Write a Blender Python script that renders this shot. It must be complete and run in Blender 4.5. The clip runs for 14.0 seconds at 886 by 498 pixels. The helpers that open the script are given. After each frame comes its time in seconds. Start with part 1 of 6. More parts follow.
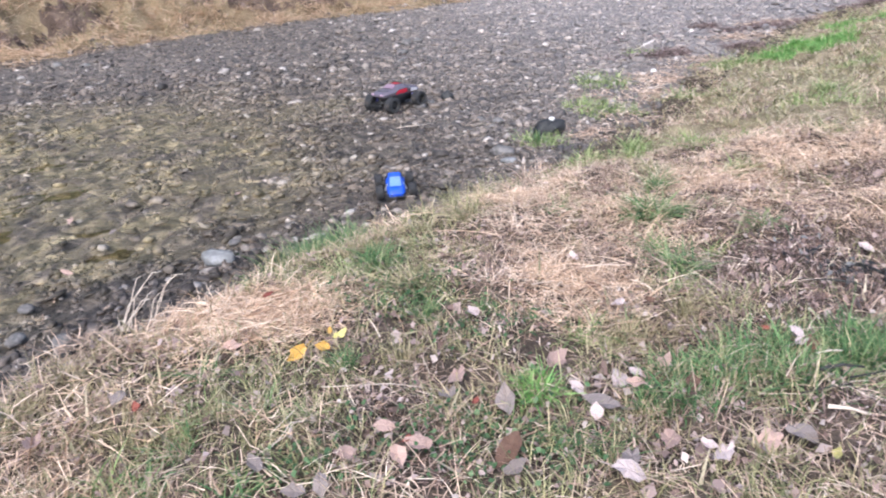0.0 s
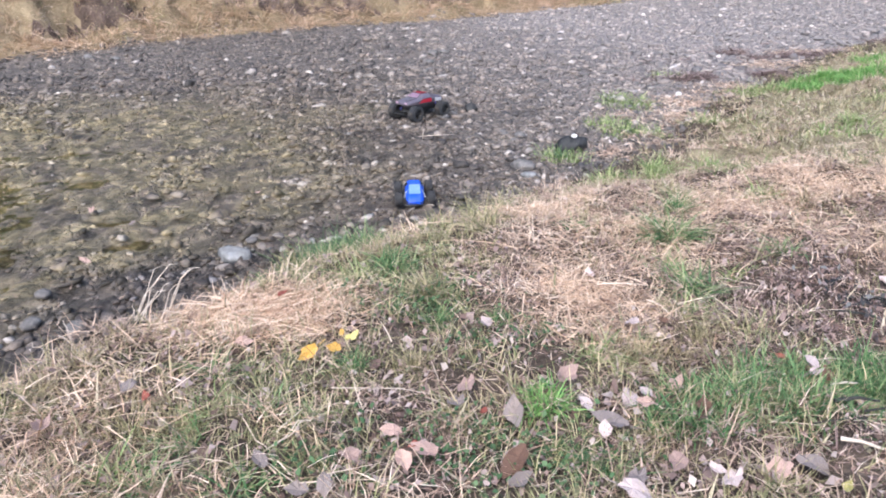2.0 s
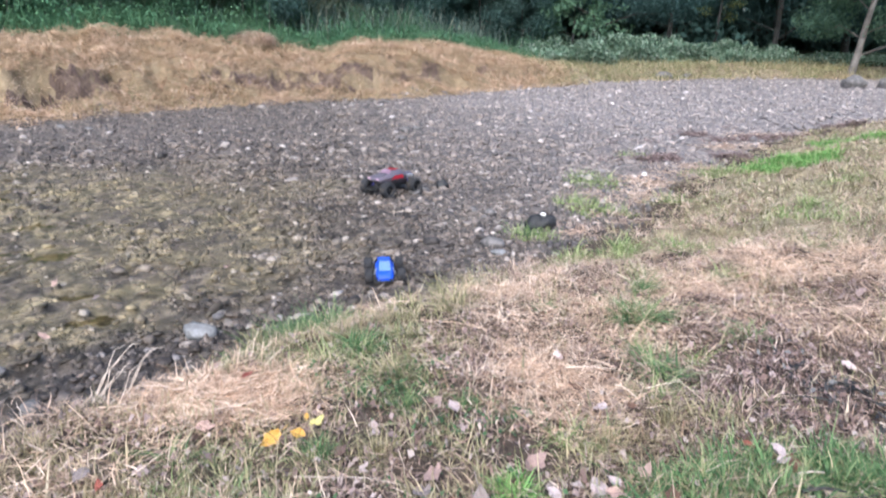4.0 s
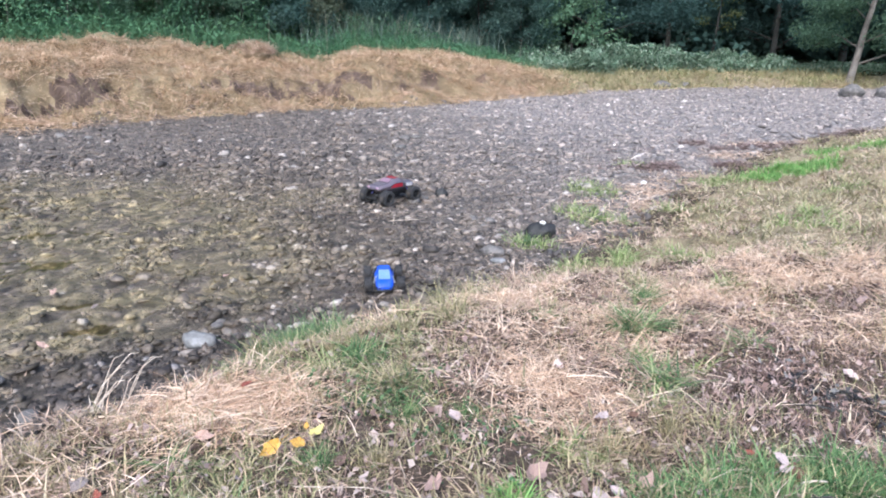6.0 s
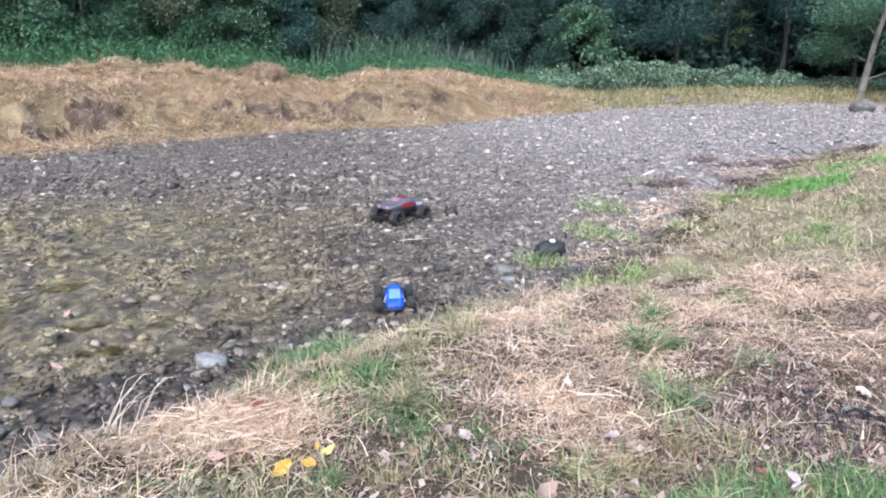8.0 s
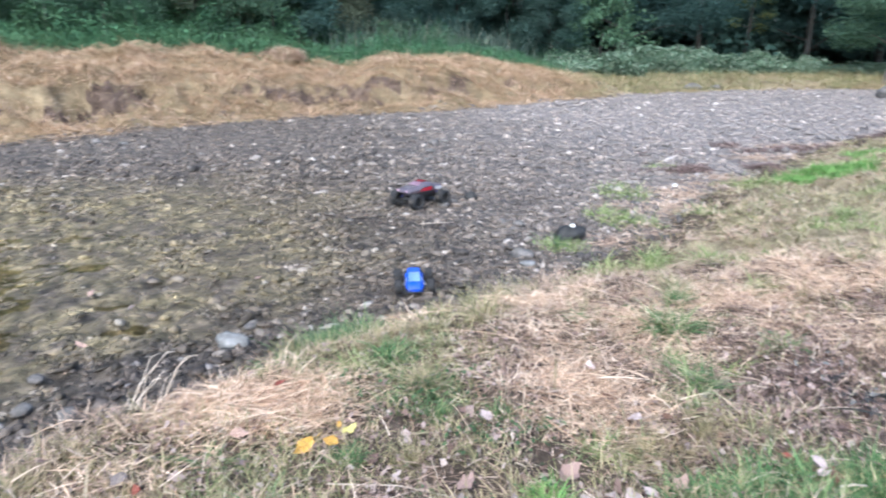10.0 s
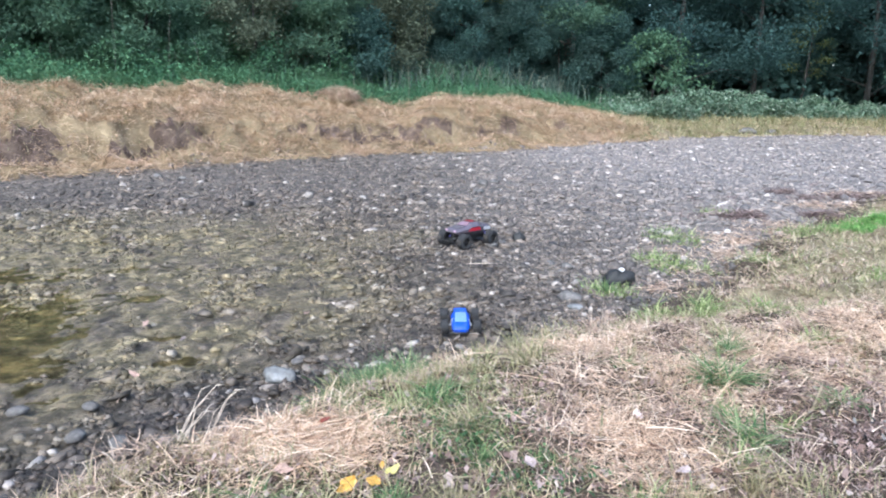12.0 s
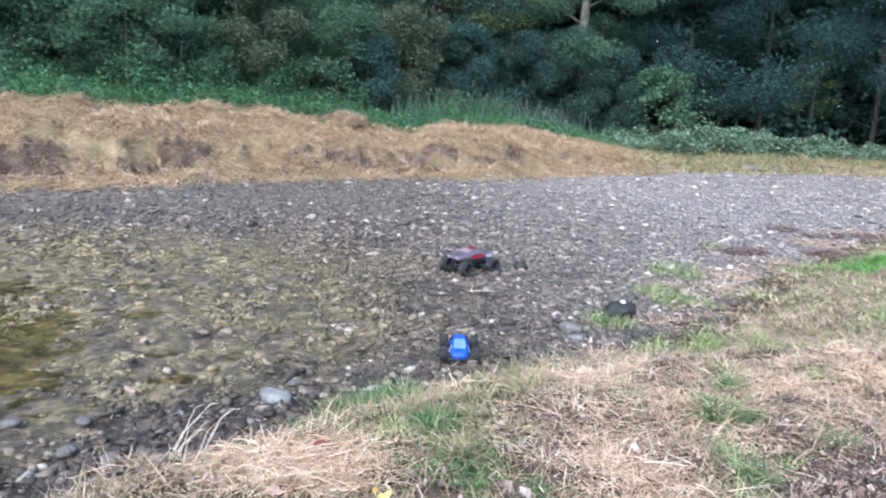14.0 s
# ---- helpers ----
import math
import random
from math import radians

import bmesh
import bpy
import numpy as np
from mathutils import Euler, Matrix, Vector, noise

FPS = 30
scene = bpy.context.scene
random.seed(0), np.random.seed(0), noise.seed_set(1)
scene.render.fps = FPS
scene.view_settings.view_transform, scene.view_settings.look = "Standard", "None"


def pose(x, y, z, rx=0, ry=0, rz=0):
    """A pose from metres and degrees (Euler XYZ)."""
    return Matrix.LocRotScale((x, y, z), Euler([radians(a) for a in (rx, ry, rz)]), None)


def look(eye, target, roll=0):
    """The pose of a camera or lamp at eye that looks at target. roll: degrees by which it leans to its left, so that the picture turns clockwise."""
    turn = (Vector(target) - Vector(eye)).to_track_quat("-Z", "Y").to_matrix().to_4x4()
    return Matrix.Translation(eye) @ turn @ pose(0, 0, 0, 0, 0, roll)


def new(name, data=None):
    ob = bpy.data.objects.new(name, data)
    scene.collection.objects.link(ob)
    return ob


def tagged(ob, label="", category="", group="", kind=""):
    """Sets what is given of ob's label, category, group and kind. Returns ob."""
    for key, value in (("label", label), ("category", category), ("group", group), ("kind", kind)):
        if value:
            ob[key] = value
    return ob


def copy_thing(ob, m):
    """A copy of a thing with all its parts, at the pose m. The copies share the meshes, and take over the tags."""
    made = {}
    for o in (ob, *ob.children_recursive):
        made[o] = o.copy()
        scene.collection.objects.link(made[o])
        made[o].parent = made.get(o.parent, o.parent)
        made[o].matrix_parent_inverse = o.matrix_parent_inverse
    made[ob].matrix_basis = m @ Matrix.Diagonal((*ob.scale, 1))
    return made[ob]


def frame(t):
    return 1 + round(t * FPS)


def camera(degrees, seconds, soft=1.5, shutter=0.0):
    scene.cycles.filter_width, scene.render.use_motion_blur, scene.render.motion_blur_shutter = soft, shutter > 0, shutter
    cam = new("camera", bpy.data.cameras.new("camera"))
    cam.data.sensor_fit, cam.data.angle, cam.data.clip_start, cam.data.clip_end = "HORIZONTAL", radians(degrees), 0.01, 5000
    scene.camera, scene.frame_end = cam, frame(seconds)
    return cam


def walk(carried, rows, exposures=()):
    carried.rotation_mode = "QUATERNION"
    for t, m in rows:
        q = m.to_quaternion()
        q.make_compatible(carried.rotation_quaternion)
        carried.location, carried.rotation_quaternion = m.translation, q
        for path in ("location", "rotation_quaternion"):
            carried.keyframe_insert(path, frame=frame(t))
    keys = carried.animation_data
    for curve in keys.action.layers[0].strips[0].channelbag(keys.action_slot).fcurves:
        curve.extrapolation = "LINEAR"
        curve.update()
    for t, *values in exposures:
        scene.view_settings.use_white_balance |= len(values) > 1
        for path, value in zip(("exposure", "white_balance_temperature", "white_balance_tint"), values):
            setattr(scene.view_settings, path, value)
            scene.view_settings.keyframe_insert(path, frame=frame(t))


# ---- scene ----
cam = camera(62.17, 14.0, soft=1.9, shutter=0.4)


def view(x, y, z, tilt, turn, lean):
    """Camera pose: eye, degrees down from level, turned to the left, leaning to the left."""
    return pose(x, y, z, 90 - tilt, 0, turn) @ pose(0, 0, 0, 0, 0, lean)


PATH = [
    (0, view(0.020, 0.009, 1.228, 23.52, -4.95, -3.78)),
    (0.2, view(0.016, 0.009, 1.225, 23.29, -3.79, -3.56)),
    (0.5, view(0.011, 0.009, 1.221, 23.28, -3.22, -2.30)),
    (1, view(0.013, 0.008, 1.225, 22.56, -3.45, -1.94)),
    (1.5, view(0.013, 0.005, 1.219, 22.42, -3.63, -1.12)),
    (2, view(0.011, 0.004, 1.218, 22.57, -3.79, -0.88)),
    (2.5, view(0.018, 0.011, 1.223, 22.38, -4.16, -0.17)),
    (3, view(0.019, 0.011, 1.218, 22.45, -5.32, 0.82)),
    (3.5, view(0.026, 0.019, 1.224, 22.43, -6.20, 1.26)),
    (3.7, view(0.024, 0.017, 1.237, 19.69, -6.79, 1.09)),
    (3.8, view(0.022, 0.016, 1.243, 18.79, -6.41, 0.74)),
    (4, view(0.020, 0.014, 1.256, 17.04, -6.20, 0.54)),
    (4.2, view(0.019, 0.013, 1.262, 15.68, -5.87, 0.09)),
    (6.3, view(0.016, 0.021, 1.252, 16.40, -6.30, 0.55)),
    (6.5, view(0.016, 0.013, 1.257, 16.06, -5.86, 0.05)),
    (7, view(0.018, 0.006, 1.262, 15.28, -5.21, 0.02)),
    (7.5, view(0.021, 0.001, 1.264, 14.72, -5.15, -0.10)),
    (9.8, view(0.009, 0.013, 1.244, 16.48, -6.83, -0.14)),
    (10, view(0.002, 0.008, 1.242, 16.01, -4.01, -0.08)),
    (10.2, view(-0.003, 0.008, 1.241, 16.02, -2.26, 0.38)),
    (10.5, view(-0.010, 0.008, 1.240, 16.03, -0.97, 1.02)),
    (11, view(-0.007, 0.011, 1.253, 14.66, -0.19, 0.73)),
    (11.2, view(-0.010, 0.004, 1.257, 13.46, 0.40, -0.03)),
    (11.5, view(-0.014, -0.006, 1.263, 13.02, 1.04, -0.16)),
    (11.7, view(-0.010, -0.005, 1.261, 12.79, 0.91, -0.01)),
    (12, view(-0.003, -0.004, 1.257, 13.01, -0.23, 0.49)),
    (12.5, view(0.002, 0.004, 1.253, 13.30, -1.56, 1.33)),
    (13, view(0.010, 0.003, 1.258, 12.03, -2.27, 1.97)),
    (13.5, view(0.004, 0.009, 1.253, 11.55, -1.96, 2.19)),
    (13.7, view(0.002, 0.005, 1.252, 11.47, -1.69, 2.20)),
    (14, view(-0.000, -0.000, 1.250, 10.93, -0.00, 2.38)),
]
walk(cam, PATH, [(0, 1.48, 5870, 10.5), (3, 1.5, 5840, 10), (6, 1.56, 5770, 8.5), (10, 1.6, 5640, 5), (14, 1.58, 5520, 4)])

# ---- sky and sun: a high, thinly overcast day ----
world = bpy.data.worlds.new("sky")
scene.world = world
world.use_nodes = True
_w = world.node_tree
_sky = _w.nodes.new("ShaderNodeTexSky")
_sky.sky_type = "NISHITA"
_sky.sun_disc = False
_sky.sun_elevation = radians(48)
_sky.sun_rotation = radians(200)
_sky.air_density, _sky.dust_density, _sky.ozone_density = 1.0, 3.0, 1.0
_w.links.new(_sky.outputs[0], _w.nodes["Background"].inputs[0])
_w.nodes["Background"].inputs[1].default_value = 0.14
_sun = bpy.data.lights.new("sun", "SUN")
_sun.energy, _sun.angle, _sun.color = 1.2, radians(25), (1.0, 0.95, 0.88)
_so = new("sun", _sun)
_so.matrix_world = look((-8, -20, 26), (0, 0, 0))

# ---------------------------------------------------------------- materials


def nodes_of(name):
    m = bpy.data.materials.new(name)
    m.use_nodes = True
    return m, m.node_tree, m.node_tree.nodes["Principled BSDF"]


def ramp_node(nt, stops):
    r = nt.nodes.new("ShaderNodeValToRGB")
    while len(r.color_ramp.elements) < len(stops):
        r.color_ramp.elements.new(0.5)
    for e, (p, c) in zip(r.color_ramp.elements, stops):
        e.position, e.color = p, (*c, 1)
    return r


def noise_node(nt, coord, scale, detail=6.0, rough=0.6, distort=0.0):
    n = nt.nodes.new("ShaderNodeTexNoise")
    n.inputs["Scale"].default_value, n.inputs["Detail"].default_value = scale, detail
    n.inputs["Roughness"].default_value, n.inputs["Distortion"].default_value = rough, distort
    nt.links.new(coord, n.inputs["Vector"])
    return n


def mix_node(nt, fac, a, b, how="MIX"):
    m = nt.nodes.new("ShaderNodeMix")
    m.data_type, m.blend_type = "RGBA", how
    for socket, value in ((m.inputs[0], fac), (m.inputs[6], a), (m.inputs[7], b)):
        if isinstance(value, bpy.types.NodeSocket):
            nt.links.new(value, socket)
        elif isinstance(value, tuple):
            socket.default_value = (*value, 1)
        else:
            socket.default_value = value
    return m.outputs[2]


def bump_node(nt, height, strength, distance, bsdf):
    b = nt.nodes.new("ShaderNodeBump")
    b.inputs["Strength"].default_value, b.inputs["Distance"].default_value = strength, distance
    nt.links.new(height, b.inputs["Height"])
    nt.links.new(b.outputs[0], bsdf.inputs["Normal"])


def surface(name, stops, scale=8.0, fine=None, rough=0.8, bump=0.4, dist=0.01, metal=0.0, spec=0.4, space="Object", coat=0.0):
    """A noisy surface: a colour ramp over coarse noise, a second finer noise on top, and relief."""
    m, nt, b = nodes_of(name)
    if space == "World":
        co = nt.nodes.new("ShaderNodeNewGeometry").outputs["Position"]
    else:
        co = nt.nodes.new("ShaderNodeTexCoord").outputs["Object"]
    n1 = noise_node(nt, co, scale)
    n2 = noise_node(nt, co, fine or scale * 7)
    r = ramp_node(nt, stops)
    nt.links.new(n1.outputs[0], r.inputs[0])
    shade = ramp_node(nt, [(0.25, (0.72, 0.72, 0.72)), (0.75, (1.2, 1.2, 1.2))])
    nt.links.new(n2.outputs[0], shade.inputs[0])
    nt.links.new(mix_node(nt, 1.0, r.outputs[0], shade.outputs[0], "MULTIPLY"), b.inputs["Base Color"])
    b.inputs["Roughness"].default_value, b.inputs["Metallic"].default_value = rough, metal
    b.inputs["Specular IOR Level"].default_value = spec
    b.inputs["Coat Weight"].default_value = coat
    if bump:
        bump_node(nt, n2.outputs[0], bump, dist, b)
    return m


def blades_mat(name, stops, tone=None, tone_scale=0.8, rough=0.65, through_light=0.25, spec=0.25, weight=0.5):
    """Blades and leaves: every island takes its own colour from the ramp; a slow patchy tone over the place."""
    m, nt, b = nodes_of(name)
    g = nt.nodes.new("ShaderNodeNewGeometry")
    r = ramp_node(nt, stops)
    r.color_ramp.interpolation = "LINEAR"
    nt.links.new(g.outputs["Random Per Island"], r.inputs[0])
    col = r.outputs[0]
    if tone:
        n = noise_node(nt, g.outputs["Position"], tone_scale, 3.0)
        f = ramp_node(nt, [(0.42, (0, 0, 0)), (0.62, (weight, weight, weight))])
        nt.links.new(n.outputs[0], f.inputs[0])
        col = mix_node(nt, f.outputs[0], col, tone)
    nt.links.new(col, b.inputs["Base Color"])
    b.inputs["Roughness"].default_value, b.inputs["Specular IOR Level"].default_value = rough, spec
    t = nt.nodes.new("ShaderNodeBsdfTranslucent")
    nt.links.new(col, t.inputs[0])
    mx = nt.nodes.new("ShaderNodeMixShader")
    mx.inputs[0].default_value = through_light
    nt.links.new(b.outputs[0], mx.inputs[1])
    nt.links.new(t.outputs[0], mx.inputs[2])
    nt.links.new(mx.outputs[0], nt.nodes["Material Output"].inputs[0])
    return m


def bed_mat(name, island):
    """River mud and stones: dark and damp, with yellow-brown algae towards the pool, dry and pale with painted sky
    glare up the gravel bar.
    """
    m, nt, b = nodes_of(name)
    g = nt.nodes.new("ShaderNodeNewGeometry")
    pos = g.outputs["Position"]
    n1 = noise_node(nt, pos, 9.0)
    n2 = noise_node(nt, pos, 55.0)
    n3 = noise_node(nt, pos, 0.9, 5.0, 0.65)
    if island:
        r = ramp_node(nt, [(0.0, (0.034, 0.027, 0.021)), (0.5, (0.091, 0.071, 0.055)), (0.85, (0.16, 0.127, 0.1)), (0.95, (0.24, 0.202, 0.168)), (1.0, (0.4, 0.355, 0.315))])
        nt.links.new(g.outputs["Random Per Island"], r.inputs[0])
    else:
        r = ramp_node(nt, [(0.3, (0.04, 0.032, 0.025)), (0.5, (0.102, 0.082, 0.064)), (0.7, (0.2, 0.162, 0.128))])
        nt.links.new(n1.outputs[0], r.inputs[0])
    shade = ramp_node(nt, [(0.25, (0.7, 0.7, 0.7)), (0.75, (1.25, 1.25, 1.25))])
    nt.links.new(n2.outputs[0], shade.inputs[0])
    col = mix_node(nt, 1.0, r.outputs[0], shade.outputs[0], "MULTIPLY")
    damp = ramp_node(nt, [(0.36, (0.55, 0.55, 0.56)), (0.5, (1.0, 1.0, 1.0)), (0.64, (1.35, 1.33, 1.3))])
    nt.links.new(noise_node(nt, pos, 4.5, 5.0, 0.65).outputs[0], damp.inputs[0])
    col = mix_node(nt, 1.0, col, damp.outputs[0], "MULTIPLY")
    # how dry: rises along the bed, away from the pool; painted glare rises with it
    xyz = nt.nodes.new("ShaderNodeSeparateXYZ")
    nt.links.new(pos, xyz.inputs[0])

    def along(ax, ay, off, lo, hi):
        s = nt.nodes.new("ShaderNodeMath"); s.operation = "MULTIPLY"; s.inputs[1].default_value = ax
        nt.links.new(xyz.outputs[0], s.inputs[0])
        q = nt.nodes.new("ShaderNodeMath"); q.operation = "MULTIPLY_ADD"; q.inputs[1].default_value = ay
        nt.links.new(xyz.outputs[1], q.inputs[0]); nt.links.new(s.outputs[0], q.inputs[2])
        w = nt.nodes.new("ShaderNodeMath"); w.operation = "MULTIPLY_ADD"; w.inputs[1].default_value = off
        nt.links.new(n3.outputs[0], w.inputs[0]); nt.links.new(q.outputs[0], w.inputs[2])
        k = nt.nodes.new("ShaderNodeMapRange")
        k.inputs["From Min"].default_value, k.inputs["From Max"].default_value = lo, hi
        nt.links.new(w.outputs[0], k.inputs["Value"])
        return k.outputs[0]

    dry = along(1.0, 0.28, 3.0, 2.6, 9.5)
    # the far part of the bed is made paler too
    upper = nt.nodes.new("ShaderNodeMath"); upper.operation = "MULTIPLY"; upper.inputs[1].default_value = 0.25
    nt.links.new(along(0.0, 1.0, 2.0, 8.6, 12.0), upper.inputs[0])
    most = nt.nodes.new("ShaderNodeMath"); most.operation = "MAXIMUM"
    nt.links.new(dry, most.inputs[0]); nt.links.new(upper.outputs[0], most.inputs[1])
    dry = most.outputs[0]
    # dry stone, brightened further to paint in the sky's glare at low angles
    dry_glare_col = mix_node(nt, 0.55, mix_node(nt, 1.0, col, (2.15, 2.1, 2.14), "MULTIPLY"), (0.243, 0.229, 0.232))
    col = mix_node(nt, dry, col, dry_glare_col)
    # soaked stones along the pool's near shore
    shore = along(0.75, -0.66, -1.0, -4.5, -3.6)
    left = along(-1.0, 0.0, 0.5, 0.4, 1.4)
    soak = nt.nodes.new("ShaderNodeMath"); soak.operation = "MULTIPLY"
    nt.links.new(shore, soak.inputs[0]); nt.links.new(left, soak.inputs[1])
    col = mix_node(nt, soak.outputs[0], col, mix_node(nt, 1.0, col, (0.78, 0.79, 0.84), "MULTIPLY"))
    # algae film: near the pool, in mottles
    alg = along(-1.0, -0.42, 4.0, -1.1, 0.9)
    away = along(-0.75, 0.66, 1.2, 3.7, 4.5)
    al2 = noise_node(nt, pos, 2.6, 8.0, 0.76, 0.9)
    ar = ramp_node(nt, [(0.4, (0.03, 0.03, 0.03)), (0.49, (0.5, 0.5, 0.5)), (0.58, (0.96, 0.96, 0.96))])
    nt.links.new(al2.outputs[0], ar.inputs[0])
    am = nt.nodes.new("ShaderNodeMath"); am.operation = "MULTIPLY"
    nt.links.new(alg, am.inputs[0]); nt.links.new(ar.outputs[0], am.inputs[1])
    am2 = nt.nodes.new("ShaderNodeMath"); am2.operation = "MULTIPLY"
    nt.links.new(am.outputs[0], am2.inputs[0]); nt.links.new(away, am2.inputs[1])
    reach = along(0.0, -1.0, 2.0, -8.2, -6.6)
    am3 = nt.nodes.new("ShaderNodeMath"); am3.operation = "MULTIPLY"
    nt.links.new(am2.outputs[0], am3.inputs[0]); nt.links.new(reach, am3.inputs[1])
    algcol = ramp_node(nt, [(0.35, (0.085, 0.071, 0.037)), (0.5, (0.19, 0.155, 0.086)), (0.65, (0.37, 0.297, 0.172))])
    nt.links.new(n1.outputs[0], algcol.inputs[0])
    col = mix_node(nt, am3.outputs[0], col, algcol.outputs[0])
    nt.links.new(col, b.inputs["Base Color"])
    rr = ramp_node(nt, [(0.0, (0.5, 0.5, 0.5)), (1.0, (0.85, 0.85, 0.85))])
    nt.links.new(dry, rr.inputs[0])
    nt.links.new(rr.outputs[0], b.inputs["Roughness"])
    b.inputs["Specular IOR Level"].default_value = 0.35
    if island:
        bump_node(nt, n2.outputs[0], 0.6, 0.012, b)
    else:
        bump_node(nt, noise_node(nt, pos, 30.0, 6.0, 0.7, 0.4).outputs[0], 1.0, 0.045, b)
    return m


M_BED = bed_mat("river_mud", False)
M_STONE = bed_mat("river_stone", True)
M_SOIL = surface("bank_soil", [(0.3, (0.04, 0.031, 0.024)), (0.5, (0.082, 0.062, 0.048)), (0.7, (0.16, 0.122, 0.093))], 5, 60, 0.95, 0.9, 0.02, space="World", spec=0.15)
M_TURFSOIL = surface("thatched_ground", [(0.3, (0.12, 0.097, 0.062)), (0.5, (0.23, 0.19, 0.125)), (0.7, (0.33, 0.275, 0.185))], 3, 40, 0.95, 1.0, 0.02, space="World", spec=0.1)
M_FARSOIL = surface("hay_bank", [(0.3, (0.13, 0.095, 0.06)), (0.5, (0.26, 0.2, 0.125)), (0.7, (0.38, 0.3, 0.19))], 1.4, 18, 0.95, 1.0, 0.06, space="World", spec=0.1)
M_EARTH = surface("bare_earth", [(0.3, (0.06, 0.043, 0.034)), (0.5, (0.135, 0.097, 0.076)), (0.7, (0.24, 0.178, 0.138))], 3, 30, 0.95, 1.0, 0.05, space="World", spec=0.1)
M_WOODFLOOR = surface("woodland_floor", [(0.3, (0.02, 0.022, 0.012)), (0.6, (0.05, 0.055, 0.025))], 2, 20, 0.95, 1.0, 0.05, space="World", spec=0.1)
M_STRAW = blades_mat("dry_straw", [(0.0, (0.13, 0.08, 0.058)), (0.28, (0.4, 0.275, 0.2)), (0.65, (0.66, 0.49, 0.37)), (1.0, (0.86, 0.72, 0.58))], (0.3, 0.215, 0.165), 1.6, weight=0.7)
M_TURF = blades_mat("pale_turf", [(0.0, (0.12, 0.118, 0.062)), (0.4, (0.285, 0.262, 0.145)), (0.75, (0.45, 0.39, 0.25)), (1.0, (0.62, 0.53, 0.4))], (0.46, 0.36, 0.28), 1.1, weight=0.5)
M_FRESH = blades_mat("fresh_grass", [(0.0, (0.08, 0.17, 0.04)), (0.5, (0.16, 0.32, 0.085)), (1.0, (0.3, 0.46, 0.16))])
M_SLOPE = blades_mat("slope_grass", [(0.0, (0.06, 0.12, 0.05)), (0.5, (0.12, 0.2, 0.085)), (0.85, (0.22, 0.29, 0.13)), (1.0, (0.42, 0.39, 0.22))])
M_WISP = blades_mat("wispy_grass", [(0.0, (0.1, 0.145, 0.05)), (0.5, (0.22, 0.3, 0.11)), (0.85, (0.38, 0.42, 0.19)), (1.0, (0.55, 0.51, 0.32))])
M_LEAF_LIGHT = blades_mat("light_foliage", [(0.0, (0.075, 0.14, 0.085)), (1.0, (0.125, 0.215, 0.125))], through_light=0.35, spec=0.1)
M_BLEACH = blades_mat("bleached_straw", [(0.0, (0.2, 0.12, 0.075)), (0.25, (0.56, 0.38, 0.255)), (0.7, (0.8, 0.6, 0.435)), (1.0, (0.9, 0.75, 0.59))])
M_LITTER = blades_mat("leaf_litter", [(0.0, (0.06, 0.04, 0.03)), (0.35, (0.18, 0.118, 0.098)), (0.6, (0.29, 0.208, 0.185)), (0.85, (0.38, 0.295, 0.27)), (1.0, (0.5, 0.42, 0.37))], through_light=0.1)
M_GRASS = blades_mat("bank_grass", [(0.0, (0.08, 0.105, 0.05)), (0.35, (0.185, 0.205, 0.092)), (0.7, (0.34, 0.33, 0.16)), (1.0, (0.6, 0.5, 0.32))], (0.38, 0.265, 0.18), 1.6, weight=0.5)
M_LUSH = blades_mat("lush_grass", [(0.0, (0.045, 0.105, 0.042)), (0.45, (0.1, 0.19, 0.072)), (0.8, (0.2, 0.29, 0.12)), (1.0, (0.35, 0.37, 0.19))])
M_WEED = blades_mat("weed_leaf", [(0.0, (0.04, 0.075, 0.035)), (0.6, (0.075, 0.14, 0.06)), (1.0, (0.14, 0.21, 0.1))])
M_BROWNWEED = blades_mat("dead_weed", [(0.0, (0.05, 0.035, 0.028)), (0.5, (0.19, 0.13, 0.118)), (0.85, (0.31, 0.225, 0.2)), (1.0, (0.45, 0.355, 0.315))], through_light=0.1)
M_CURL = blades_mat("curled_leaf", [(0.0, (0.12, 0.075, 0.06)), (0.45, (0.25, 0.165, 0.135)), (0.85, (0.4, 0.29, 0.24)), (1.0, (0.6, 0.48, 0.4))], through_light=0.15)
M_ROTTEN = blades_mat("rotten_bark", [(0.0, (0.014, 0.014, 0.015)), (0.7, (0.04, 0.038, 0.038)), (1.0, (0.2, 0.19, 0.18))], through_light=0.0)
M_HAY = blades_mat("mown_hay", [(0.0, (0.13, 0.08, 0.052)), (0.3, (0.43, 0.288, 0.182)), (0.75, (0.68, 0.49, 0.335)), (1.0, (0.9, 0.73, 0.58))], (0.37, 0.27, 0.15), 1.3, weight=0.55)
M_NETTLE = blades_mat("nettles", [(0.0, (0.05, 0.125, 0.066)), (0.5, (0.072, 0.178, 0.09)), (1.0, (0.105, 0.23, 0.115))], (0.11, 0.18, 0.085), 0.7)
M_REED = blades_mat("reeds", [(0.0, (0.05, 0.085, 0.072)), (0.6, (0.115, 0.165, 0.14)), (1.0, (0.27, 0.28, 0.21))])
M_FLOWER = blades_mat("pale_leafy_weed", [(0.0, (0.08, 0.145, 0.09)), (0.5, (0.15, 0.23, 0.15)), (0.8, (0.25, 0.33, 0.245)), (1.0, (0.38, 0.44, 0.36))])
# leaf colour lifted and turned bluish, which paints in haze over the wood
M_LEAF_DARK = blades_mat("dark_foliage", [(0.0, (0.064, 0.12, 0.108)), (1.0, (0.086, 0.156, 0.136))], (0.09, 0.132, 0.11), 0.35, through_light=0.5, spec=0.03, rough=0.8)
